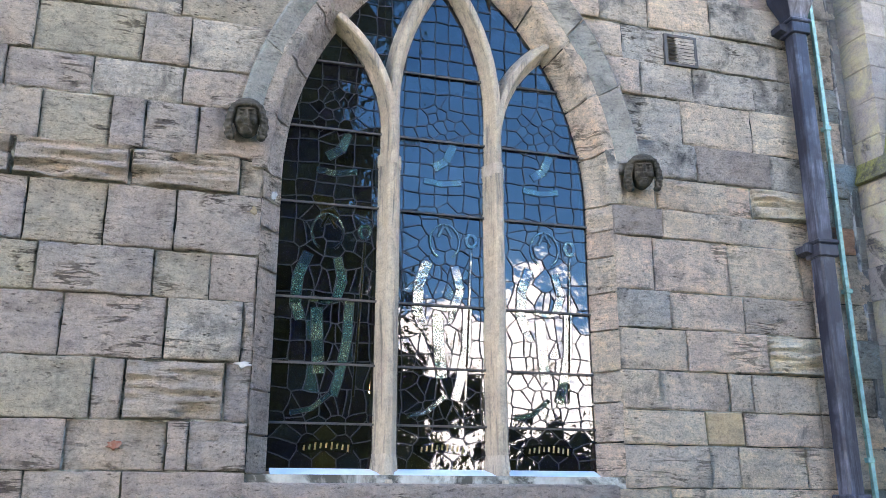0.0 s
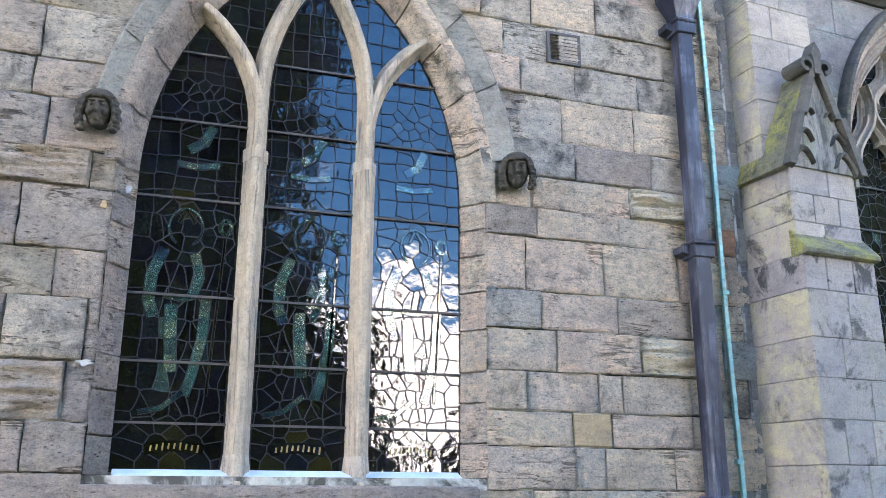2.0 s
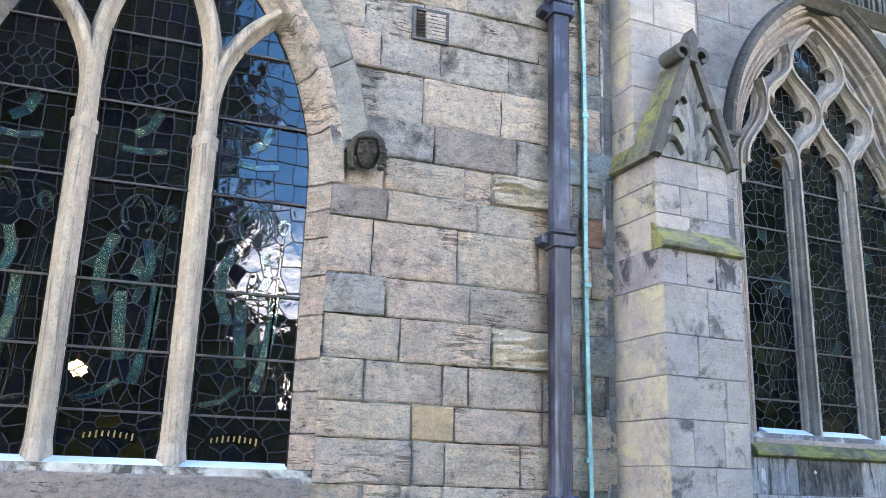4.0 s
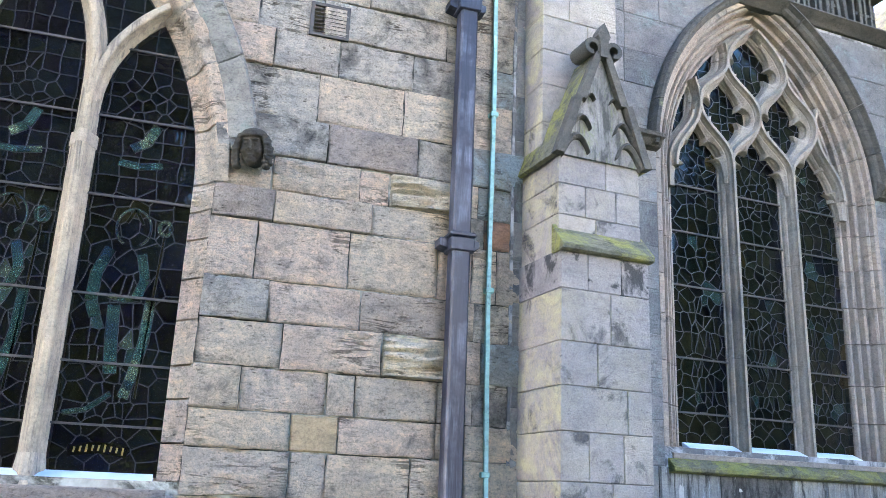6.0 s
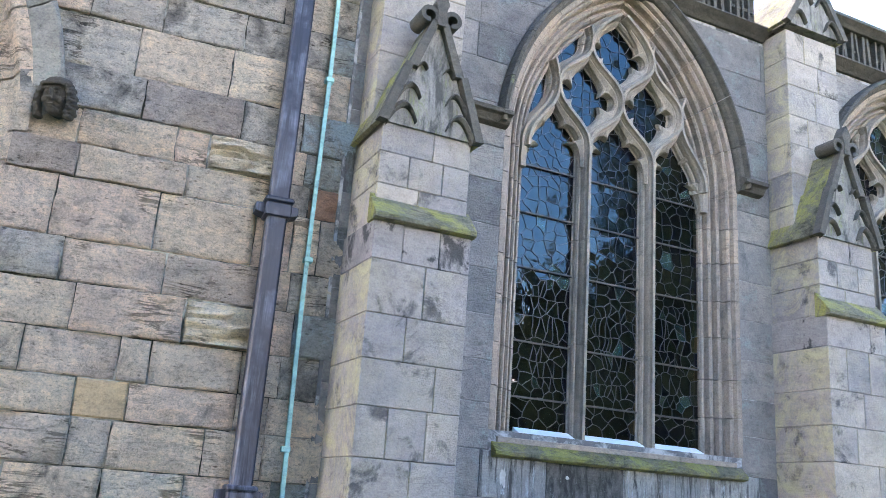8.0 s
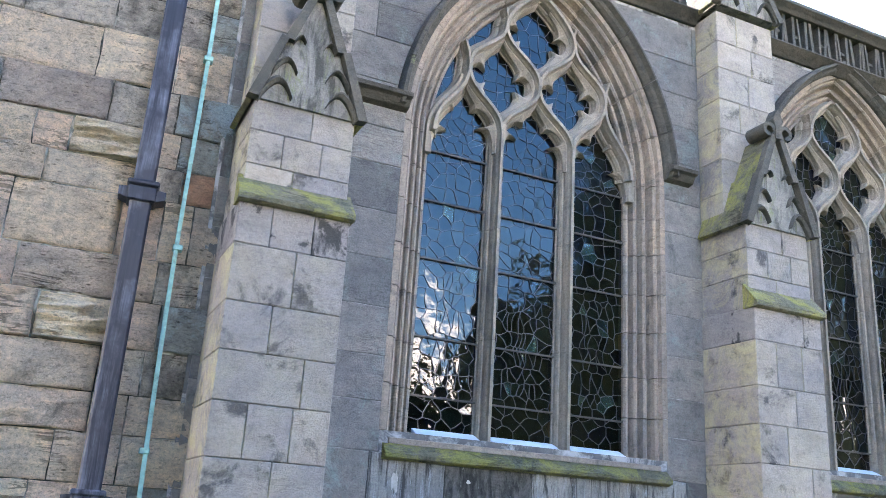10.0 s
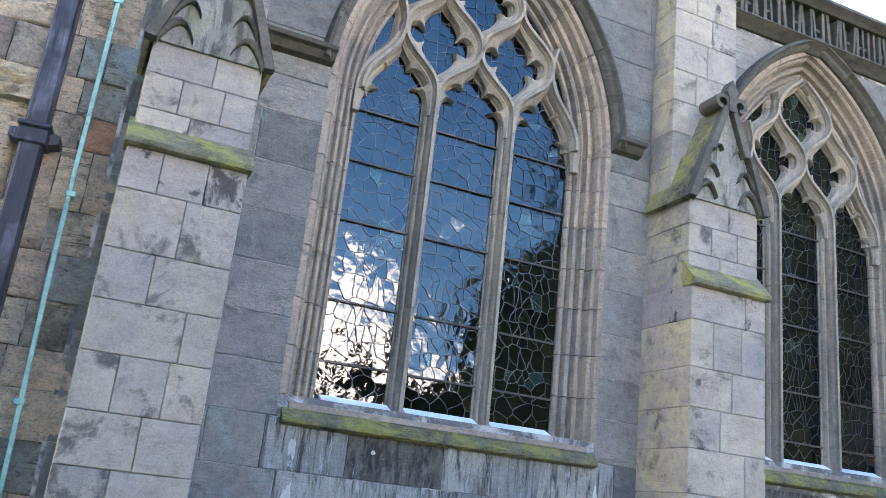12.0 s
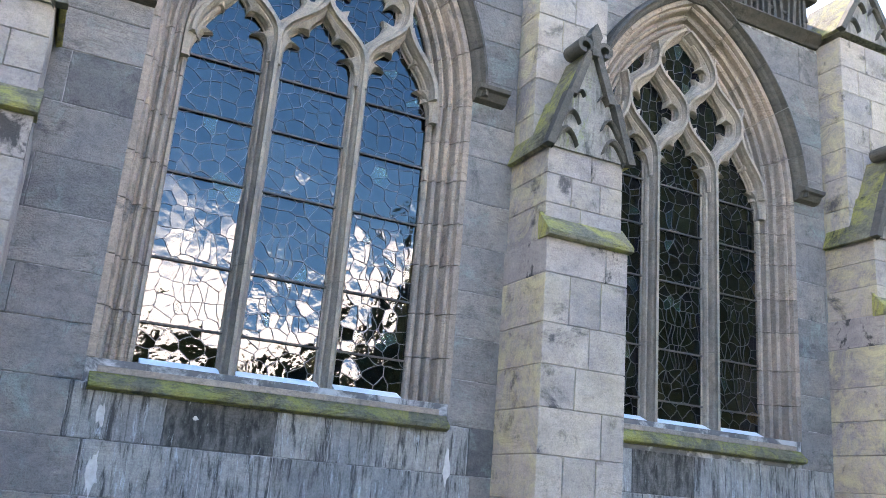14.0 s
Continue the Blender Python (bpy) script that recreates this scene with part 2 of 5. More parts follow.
M_MULLION = stone_mat("streaked_brown_sandstone", [(0.40, 0.32, 0.235), (0.34, 0.28, 0.21), (0.43, 0.35, 0.27)], stain=(0.13, 0.115, 0.10), stain_at=(0.53, 0.66), pits=0.1, bump=0.4, streak=(16, 16, 1.2), contrast=0.8, runs=True)
M_CARVED = stone_mat("carved_sandstone", [(0.270, 0.219, 0.178), (0.231, 0.197, 0.167), (0.294, 0.235, 0.186), (0.209, 0.186, 0.163)], stain_at=(0.57, 0.7), pits=0.3, bump=0.4, streak=(6, 6, 2.5), contrast=0.7)
M_TRACERY = stone_mat("tracery_stone", [(0.259, 0.218, 0.173), (0.229, 0.200, 0.166)], stain=(0.12, 0.11, 0.10), stain_at=(0.55, 0.75), pits=0.1, bump=0.3, streak=(7, 7, 2), contrast=0.7)
M_SLATEY = stone_mat("dark_gable_stone", [(0.092, 0.087, 0.075), (0.072, 0.069, 0.06)], stain=(0.05, 0.05, 0.045), stain_at=(0.52, 0.7), lichen=(0.24, 0.25, 0.11), lichen_at=(0.6, 0.74), pits=0.2, bump=0.5)
M_HOOD = stone_mat("hood_sandstone", [(0.33, 0.31, 0.27), (0.27, 0.265, 0.24), (0.36, 0.33, 0.28)], stain=(0.11, 0.11, 0.10), stain_at=(0.5, 0.7), lichen=(0.22, 0.29, 0.24), lichen_at=(0.54, 0.7), pits=0.6, bump=0.8, contrast=0.8, relief=0.12)
M_RED = stone_mat("red_sandstone", [(0.36, 0.20, 0.13), (0.40, 0.25, 0.17)], stain_at=(0.56, 0.72), pits=0.6, bump=0.8, relief=0.12)
M_BLUISH = stone_mat("lichen_greyed_sandstone", [(0.26, 0.28, 0.27), (0.30, 0.30, 0.27)], stain_at=(0.52, 0.7), lichen=(0.34, 0.42, 0.44), lichen_at=(0.48, 0.62), pits=0.7, bump=0.9, relief=0.14)
M_MOSSY = stone_mat("lichened_weathering", [(0.20, 0.19, 0.13), (0.17, 0.165, 0.12)], stain=(0.05, 0.05, 0.035), stain_at=(0.5, 0.66), lichen=(0.31, 0.30, 0.09), lichen_at=(0.46, 0.58), pits=0.4, bump=0.9)
M_BLACK = stone_mat("sooty_carving", [(0.069, 0.066, 0.056), (0.084, 0.078, 0.067)], stain=(0.045, 0.045, 0.04), stain_at=(0.5, 0.7), lichen=(0.2, 0.21, 0.09), lichen_at=(0.62, 0.75), pits=0.3, bump=0.7)
M_HEAD = stone_mat("dark_carved_head", [(0.055, 0.048, 0.038), (0.065, 0.057, 0.045)], stain=(0.03, 0.03, 0.025), pits=0.3, bump=0.6)
M_MORTAR = plain_mat("lime_mortar", (0.40, 0.375, 0.32), 0.95, var=0.4, scale=6, bump=0.8, second=(0.06, 0.055, 0.042), at=(0.43, 0.53))
M_MORTAR_B = plain_mat("fine_grey_mortar", (0.10, 0.10, 0.10), 0.95, var=0.3, scale=9, bump=0.4, second=(0.36, 0.35, 0.34), at=(0.48, 0.58))
M_STREAK = stone_mat("streaked_apron_stone", [(0.245, 0.25, 0.246), (0.204, 0.21, 0.209), (0.275, 0.27, 0.256)], stain=(0.055, 0.055, 0.055), stain_at=(0.50, 0.62), lichen=(0.40, 0.45, 0.48), lichen_at=(0.55, 0.68), pits=0.15, bump=0.5, streak=(20, 20, 2.4), runs=True)
M_STREAK_DARK = stone_mat("blackened_apron_stone", [(0.12, 0.12, 0.115), (0.10, 0.10, 0.095)], stain=(0.03, 0.03, 0.03), stain_at=(0.40, 0.6), lichen=(0.34, 0.38, 0.38), lichen_at=(0.6, 0.72), pits=0.2, bump=0.5, streak=(16, 16, 5), runs=True)
M_LIME = plain_mat("pale_lime_mortar", (0.44, 0.42, 0.40), 0.95, var=0.25, scale=18, bump=0.6)
M_RUST = plain_mat("rust_red_stain", (0.24, 0.08, 0.045), 0.95, var=0.4, scale=30, bump=0.5, second=(0.32, 0.2, 0.14), at=(0.45, 0.6))


def worn_iron_mat(name):
    """Blue-black paint, chalky and rubbed pale in long upright streaks."""
    m, n, l, b = nodes_of(name)
    co = n.new("ShaderNodeTexCoord").outputs["Object"]
    mp = n.new("ShaderNodeMapping")
    mp.inputs["Scale"].default_value = (26, 26, 1.8)
    l.new(co, mp.inputs["Vector"])
    run = noise_node(n, l, mp.outputs["Vector"], 1.0, 8, 0.7, 0.4)
    broad = noise_node(n, l, co, 2.3, 5, 0.6)
    fine = noise_node(n, l, co, 60, 6, 0.7)
    r = ramp_node(n, [(0.40, (0, 0, 0)), (0.66, (1, 1, 1))])
    l.new(run.outputs["Fac"], r.inputs["Fac"])
    q = ramp_node(n, [(0.46, (0.05, 0.05, 0.05)), (0.66, (0.85, 0.85, 0.85))])
    l.new(broad.outputs["Fac"], q.inputs["Fac"])
    fac = mixc(n, l, 1.0, r.outputs["Color"], q.outputs["Color"], "MULTIPLY")
    c = mixc(n, l, fac, (0.010, 0.012, 0.022), (0.19, 0.205, 0.26))
    l.new(c, b.inputs["Base Color"])
    b.inputs["Roughness"].default_value = 0.42
    b.inputs["Specular IOR Level"].default_value = 0.3
    bp = n.new("ShaderNodeBump")
    bp.inputs["Strength"].default_value = 0.35
    bp.inputs["Distance"].default_value = 0.006
    l.new(mixc(n, l, 0.5, run.outputs["Fac"], fine.outputs["Fac"]), bp.inputs["Height"])
    l.new(bp.outputs["Normal"], b.inputs["Normal"])
    return m


M_PIPE = worn_iron_mat("blue_black_iron_paint")
M_COPPER = plain_mat("verdigris_copper", (0.24, 0.46, 0.42), 0.6, var=0.3, scale=25, bump=0.4, second=(0.08, 0.12, 0.09), at=(0.56, 0.7))
M_LEAD_OLD = plain_mat("dark_lead_cames", (0.011, 0.012, 0.017), 0.55, 0.0, var=0.3, scale=20, bump=0.2)
M_LEAD_OLD.node_tree.nodes["Principled BSDF"].inputs["Specular IOR Level"].default_value = 0.25
M_LEAD = plain_mat("lead_cames", (0.036, 0.04, 0.05), 0.36, 0.2, var=0.85, scale=5, bump=0.3)
M_WHITE = plain_mat("white_sill_paint", (0.72, 0.73, 0.76), 0.5, var=0.12, scale=10, bump=0.2)
M_GLOW = bpy.data.materials.new("warm_lamp_glass")
M_GLOW.use_nodes = True
M_GLOW.node_tree.nodes["Principled BSDF"].inputs["Emission Color"].default_value = (1.0, 0.62, 0.18, 1)
M_GLOW.node_tree.nodes["Principled BSDF"].inputs["Emission Strength"].default_value = 6.0
M_AMBER = plain_mat("amber_stain", (0.20, 0.13, 0.035), 0.3, var=0.4, scale=25, bump=0.1)
M_IRON = plain_mat("rusty_dark_iron", (0.05, 0.042, 0.036), 0.7, var=0.4, scale=25, bump=0.4)
# near-black colour stands in for the gloom of the nave
M_DARK = plain_mat("unlit_interior_black", (0.02, 0.018, 0.016), 0.9, var=0.2, scale=2, bump=0.1)
M_BARK = plain_mat("tree_bark", (0.10, 0.08, 0.06), 0.9, var=0.5, scale=14, bump=0.8)
M_LEAF = plain_mat("evergreen_leaf", (0.035, 0.055, 0.022), 0.6, var=0.5, scale=3, bump=0.1)
M_GRASS = plain_mat("churchyard_turf", (0.06, 0.085, 0.03), 0.95, var=0.5, scale=3, bump=0.6, second=(0.12, 0.10, 0.06), at=(0.5, 0.7))
M_SLATE = plain_mat("roof_slate", (0.10, 0.10, 0.11), 0.7, var=0.3, scale=6, bump=0.4)
G_OLD = glass_mat("deep_coloured_glass", [(0.012, 0.02, 0.075), (0.024, 0.018, 0.06), (0.01, 0.01, 0.025), (0.02, 0.035, 0.07), (0.018, 0.012, 0.045), (0.02, 0.03, 0.045)], clear=0.88)
G_ROBE = glass_mat("green_robe_glass", [(0.20, 0.40, 0.34), (0.12, 0.26, 0.23), (0.42, 0.52, 0.36), (0.06, 0.14, 0.2), (0.5, 0.55, 0.42)], clear=0.78)
G_NEW = glass_mat("dark_mosaic_glass", [(0.012, 0.02, 0.03), (0.03, 0.07, 0.055), (0.012, 0.016, 0.06), (0.04, 0.05, 0.03), (0.015, 0.03, 0.035), (0.01, 0.01, 0.016)])
G_GOLD = glass_mat("amber_glass", [(0.28, 0.20, 0.05), (0.18, 0.14, 0.06), (0.10, 0.09, 0.05)])


# ---- small builders ----
def finish(bm, name):
    bmesh.ops.recalc_face_normals(bm, faces=bm.faces)
    me = bpy.data.meshes.new(name)
    bm.to_mesh(me)
    bm.free()
    return me


def part(name, bm, material, parent, label=""):
    me = bm if isinstance(bm, bpy.types.Mesh) else finish(bm, name)
    if not me.materials:
        me.materials.append(material)
    ob = new(name, me)
    ob.parent = parent
    if label:
        ob["label"] = label
    return ob


def thing(name, m, label, category, group="", kind="", bm=None, material=None):
    data = None
    if bm is not None:
        data = finish(bm, name)
        data.materials.append(material)
    ob = new(name, data)
    ob.matrix_world = m
    return tagged(ob, label, category, group, kind)


def add_box(bm, x0, x1, y0, y1, z0, z1, bevel=0.0):
    g = bmesh.ops.create_cube(bm, size=1.0)
    vs = g["verts"]
    bmesh.ops.transform(bm, verts=vs, matrix=Matrix.Translation(((x0 + x1) / 2, (y0 + y1) / 2, (z0 + z1) / 2)) @ Matrix.Diagonal((x1 - x0, y1 - y0, z1 - z0, 1)))
    if bevel:
        bmesh.ops.bevel(bm, geom=list({e for v in vs for e in v.link_edges}), offset=bevel, segments=1, affect="EDGES")


def box(*a, **k):
    bm = bmesh.new()
    add_box(bm, *a, **k)
    return bm


def add_prism(bm, pts, axis, a, b):
    """Extrude a polygon of 2D points along an axis from a to b. axis 'x': points are (y, z); 'y': (x, z)."""
    put = (lambda p, t: (t, p[0], p[1])) if axis == "x" else (lambda p, t: (p[0], t, p[1]))
    v0 = [bm.verts.new(put(p, a)) for p in pts]
    v1 = [bm.verts.new(put(p, b)) for p in pts]
    bm.faces.new(v0)
    bm.faces.new(v1[::-1])
    for i in range(len(pts)):
        j = (i + 1) % len(pts)
        bm.faces.new((v0[i], v0[j], v1[j], v1[i]))


def prism(pts, axis, a, b):
    bm = bmesh.new()
    add_prism(bm, pts, axis, a, b)
    return bm


def inset(poly, d):
    """Move every edge of a counter-clockwise polygon inwards by d."""
    n, out = len(poly), []
    for i in range(n):
        p0, p1, p2 = Vector(poly[i - 1]), Vector(poly[i]), Vector(poly[(i + 1) % n])
        a, b = (p1 - p0), (p2 - p1)
        if a.length < 1e-6 or b.length < 1e-6:
            out.append(tuple(p1))
            continue
        na, nb = Vector((-a.y, a.x)).normalized(), Vector((-b.y, b.x)).normalized()
        m = na + nb
        q = p1 + m * (d / max(0.7, 1 + na.dot(nb)))
        out.append((q.x, q.y))
    return out


def stone(parent, poly, front, back, mat, rng, bevel=0.012, wob=0.0, name="stone"):
    """One block: a rim, a worn arris and an uneven face; poly is (x, z), counter-clockwise."""
    rough = wob > 0.005
    pts = []
    n = len(poly)
    for i in range(n):
        p, q = Vector(poly[i]), Vector(poly[(i + 1) % n])
        k = max(1, min(16, int((q - p).length / 0.045))) if rough else 1
        for j in range(k):
            r = p.lerp(q, j / k)
            pts.append((r.x, r.y))
    cx, cz = sum(p[0] for p in pts) / len(pts), sum(p[1] for p in pts) / len(pts)
    seed = rng.uniform(0, 90)
    f = front + rng.uniform(-1, 1) * wob * 1.1
    tx, tz = rng.uniform(-1, 1) * wob * 2.0, rng.uniform(-1, 1) * wob * 2.0
    beds = rng.random() < 0.3
    worn = []
    for x, z in pts:                       # chipped, wandering edges that stay inside the joint's half
        e = noise.noise(Vector((x * 7, seed, z * 7))) * 0.7 + noise.noise(Vector((x * 21, seed + 5, z * 21))) * 0.5
        d = Vector((cx - x, cz - z)).normalized() * (wob * (0.05 + 0.8 * e)) if rough else Vector((0, 0))
        worn.append((x + d.x, z + d.y))

    def face(x, z, depth):
        y = f + tx * (x - cx) + tz * (z - cz)
        if not rough:
            return y
        a = noise.fractal(Vector((x * 4 + seed, seed, z * 9)), 1.0, 2.0, 4)
        b = noise.noise(Vector((x * 3 + seed, 7.0, z * 24)))
        y += wob * (0.85 * a + (1.0 * max(0.0, b) if beds else 0.25 * b))
        chip = max(0.0, noise.noise(Vector((x * 9 + seed, 2.0, z * 13))) - 0.28)
        return min(0.012, y + chip * wob * 4.0 - wob * 0.35 * depth)

    ins = inset(worn, bevel)
    steps = (0.86, 0.7, 0.52, 0.34, 0.16) if rough else ()
    m = len(worn)
    verts = [(x, back, z) for x, z in worn] + [(x, f + bevel * 1.1, z) for x, z in worn] + [(x, face(x, z, 0), z) for x, z in ins]
    for k in steps:
        verts += [(cx + (x - cx) * k, face(cx + (x - cx) * k, cz + (z - cz) * k, 1 - k * k), cz + (z - cz) * k) for x, z in ins]
    verts.append((cx, face(cx, cz, 1), cz))
    faces = []
    rows = 3 + len(steps)
    for k in range(rows - 1):
        faces += [(k * m + i, k * m + (i + 1) % m, (k + 1) * m + (i + 1) % m, (k + 1) * m + i) for i in range(m)]
    faces += [((rows - 1) * m + i, (rows - 1) * m + (i + 1) % m, rows * m) for i in range(m)]
    me = bpy.data.meshes.new(name)
    me.from_pydata(verts, [], faces)
    me.materials.append(mat)
    if rough:
        me.polygons.foreach_set("use_smooth", [i >= m for i in range(len(faces))])
    ob = new(name, me)
    ob.parent = parent
    return ob


# ---- pointed arch: half width w, spring height zs, radius r, centre line cx ----
class Arch:
    def __init__(self, cx, w, zs, r, zb):
        self.cx, self.w, self.zs, self.r, self.zb = cx, w, zs, r, zb

    def top(self, u):
        return self.zs + math.sqrt((self.r + u) ** 2 - (self.r - self.w) ** 2)

    def half(self, z, u):
        """Half width at height z, of the line u outside the opening."""
        if z <= self.zs:
            return self.w + u
        if z >= self.top(u):
            return 0.0
        return math.sqrt((self.r + u) ** 2 - (z - self.zs) ** 2) - (self.r - self.w)

    def point(self, s, u):
        """s from 0 (foot of the jamb) over 1 (spring) to 2 (apex), on the right side."""
        if s <= 1:
            return self.w + u, self.zb + (self.zs - self.zb) * s
        a = (s - 1) * math.acos((self.r - self.w) / (self.r + u))
        return (self.r + u) * math.cos(a) - (self.r - self.w), self.zs + (self.r + u) * math.sin(a)

    def piece(self, side, s0, s1, profile, n=8, gap=0.0, rough=0.0):
        """One moulded stone of jamb or arch: the profile (u, y) swept from s0 to s1 on a side (-1, 1)."""
        bm = bmesh.new()
        rows = []
        for i in range(n + 1):
            s = s0 + gap + (s1 - s0 - 2 * gap) * i / n
            row = []
            for u, y in profile:
                x, z = self.point(s, u)
                if rough and 0.02 < u < 0.2:
                    q = Vector((self.cx + side * x, y * 4, z))
                    e = noise.fractal(Vector((q.x * 5, q.y, q.z * 15)), 1.0, 2.0, 3) + 0.6 * noise.noise(Vector((q.x * 3, q.y, q.z * 30)))
                    x, y = x + rough * 0.5 * e, y + rough * e
                row.append(bm.verts.new((self.cx + side * x, y, z)))
            rows.append(row)
        k = len(profile)
        for a, b in zip(rows, rows[1:]):
            for i in range(k):
                j = (i + 1) % k
                bm.faces.new((a[i], a[j], b[j], b[i]))
        bm.faces.new(rows[0])
        bm.faces.new(rows[-1][::-1])
        return bm

    def wall(self, bm, x0, x1, z0, z1, y0, y1, u):
        """Wall with this opening, u wider all round, as two halves."""
        for side, xe in ((-1, x0), (1, x1)):
            pts = [(xe, z0), (self.cx, z0), (self.cx, self.zb), (self.cx + side * (self.w + u), self.zb)]
            pts += [(self.cx + side * self.point(1 + i / 12, u)[0], self.point(1 + i / 12, u)[1]) for i in range(13)]
            pts += [(self.cx, z1), (xe, z1)]
            add_prism(bm, pts, "y", y0, y1)


def sweep(path, profile, closed=False):
    """Sweep a profile (n, y) along a path of (x, z) points."""
    bm = bmesh.new()
    rows = []
    for i, p in enumerate(path):
        a = Vector(path[max(0, i - 1)])
        b = Vector(path[min(len(path) - 1, i + 1)])
        d = (b - a).normalized()
        nx, nz = d.y, -d.x
        rows.append([bm.verts.new((p[0] + nx * u, y, p[1] + nz * u)) for u, y in profile])
    k = len(profile)
    for a, b in zip(rows, rows[1:]):
        for i in range(k):
            j = (i + 1) % k
            bm.faces.new((a[i], a[j], b[j], b[i]))
    bm.faces.new(rows[0])
    bm.faces.new(rows[-1][::-1])
    return bm


def lay_courses(parent, zs, x0, x1, lengths, front, back, mat_of, rng, arch=None, u=0.0, side=0, joint=0.008, bevel=0.012, wob=0.0, joints=None, special=None):
    """Lay coursed blocks between x0 and x1. side -1/1: only left/right of the opening; the cut follows the arch."""
    for row, (z0, z1) in enumerate(zip(zs, zs[1:])):
        a0, b0 = x0, x1
        cut = None
        known = sorted((joints or {}).get(row, ()), reverse=side < 0)
        if arch and z1 > arch.zb:
            if side < 0:
                b0, cut = arch.cx, "r"
            elif side > 0:
                a0, cut = arch.cx, "l"
        elif arch and side < 0:
            b0 = arch.cx
        elif arch and side > 0:
            a0 = arch.cx
        x = a0 if side >= 0 else b0
        # start from the opening so that jamb stones are whole
        if cut:
            edge = [arch.cx + side * arch.half(z0 + (z1 - z0) * i / 4, u) for i in range(5)]
            x = min(edge) if side < 0 else max(edge)
            inner = edge
        first = True
        while (x < b0 - 0.02) if side >= 0 else (x > a0 + 0.02):
            ln = rng.uniform(*lengths) * (1.0 + 0.3 * (rng.random() < 0.2))
            while known and ((known[0] <= x + 0.05) if side >= 0 else (known[0] >= x - 0.05)):
                known.pop(0)
            if known:
                ln = abs(known.pop(0) - x)
            if side >= 0:
                xe = min(b0, x + ln)
                if b0 - xe < 0.12:
                    xe = b0
                lo, hi = x, xe
            else:
                xe = max(a0, x - ln)
                if xe - a0 < 0.12:
                    xe = a0
                lo, hi = xe, x
            j = joint / 2
            if first and cut:
                if side < 0:
                    poly = [(lo + j, z0 + j)] + [(e, z0 + j + (z1 - z0 - 2 * j) * i / 4) for i, e in enumerate(inner)] + [(lo + j, z1 - j)]
                else:
                    poly = [(hi - j, z1 - j)] + [(e, z0 + j + (z1 - z0 - 2 * j) * i / 4) for i, e in reversed(list(enumerate(inner)))] + [(hi - j, z0 + j)]
            else:
                poly = [(lo + j, z0 + j), (hi - j, z0 + j), (hi - j, z1 - j), (lo + j, z1 - j)]
            first = False
            c = ((lo + hi) / 2, (z0 + z1) / 2)
            if not (special and special(parent, poly, *c, rng)):
                stone(parent, poly, front, back, mat_of(*c, rng), rng, bevel, wob)
            x = xe


def eroded_stone(parent, x0, x1, z0, z1, rng, depth=0.06, mat=None, name="eroded_stone"):
    """A block whose face has weathered back in beds, with hollows under harder layers."""
    nx, nz = 40, 30
    seed = rng.uniform(0, 50)
    vs, fs = [], []
    for j in range(nz + 1):
        for i in range(nx + 1):
            fx, fz = i / nx, j / nz
            x, z = x0 + (x1 - x0) * fx, z0 + (z1 - z0) * fz
            edge = min(fx, 1 - fx, fz, 1 - fz)
            layer = noise.noise(Vector((x * 2.5 + seed, seed, z * 26)))
            hole = max(0.0, noise.noise(Vector((x * 4 + seed, 3.0, z * 12))) - 0.08) * 2.4
            d = depth * (0.25 + 0.7 * layer + 1.3 * hole) if edge > 0 else 0.03
            vs.append((x, min(0.013, -0.055 + max(0.0, d)) if edge > 0 else 0.03, z))
    for j in range(nz):
        for i in range(nx):
            a = j * (nx + 1) + i
            fs.append((a, a + 1, a + nx + 2, a + nx + 1))
    me = bpy.data.meshes.new(name)
    me.from_pydata(vs, [], fs)
    me.materials.append(mat or M_ERODED)
    ob = new(name, me)
    ob.parent = parent
    return ob


# ---- the two wall lines: the old aisle, and the newer bays at a slight angle to it ----
M_A = Matrix.Identity(4)
M_B = pose(0, -0.05, 0, 0, 0, 4.7)

# ---- ground ----
bm = bmesh.new()
add_box(bm, -400, 400, -400, 400, -0.4, 0.0)
thing("ground", M_A, "worn churchyard turf with bare patches", "ground", kind="structure", bm=bm, material=M_GRASS)

# ---- old wall with the first window ----
A = Arch(-2.88, 1.09, 3.50, 2.18, 1.62)
bm = bmesh.new()
A.wall(bm, -9.0, 0.52, -0.1, 6.6, 0.016, 0.75, 0.122)
wall_old = thing("wall_old", M_A, "old coursed sandstone wall, weathered and patched", "wall", kind="structure", bm=bm, material=M_MORTAR)
rng = random.Random(7)


def old_mat(x, z, r):
    k = r.random()
    if x > 0.12 and z < 4.6 and k < 0.36:
        return M_RED if k < 0.13 else M_BLUISH
    if k < 0.05 or (z > 3.7 and x > -1.6 and k < 0.45) or (x > 0.1 and k < 0.6):
        return M_OLD_DARK
    return M_OLD_GREY if x < -3.5 or k > 0.94 else M_OLD


ZR = [-0.05, 0.32, 0.66, 0.98, 1.27, 1.55, 1.83, 2.06, 2.33, 2.62, 2.89, 3.28, 3.50, 3.74, 4.03, 4.39, 4.68, 4.98, 5.30, 5.62, 5.98, 6.3, 6.58]
JR = {5: (-1.03, -0.80, -0.26, 0.1), 6: (-1.04, -0.74, -0.10, 0.1), 7: (-1.37, -0.83, -0.65, -0.1, 0.15), 8: (-1.14, -0.49, 0.0, 0.2), 9: (-1.25, -0.65, -0.05, 0.14),
      10: (-1.36, -0.75, -0.13, 0.12, 0.3), 11: (-1.27, -0.61, 0.0, 0.2), 12: (-1.30, -0.71, -0.50, -0.02, 0.15), 13: (-0.95, -0.31, 0.1, 0.25), 14: (-1.04, -0.43, 0.05)}
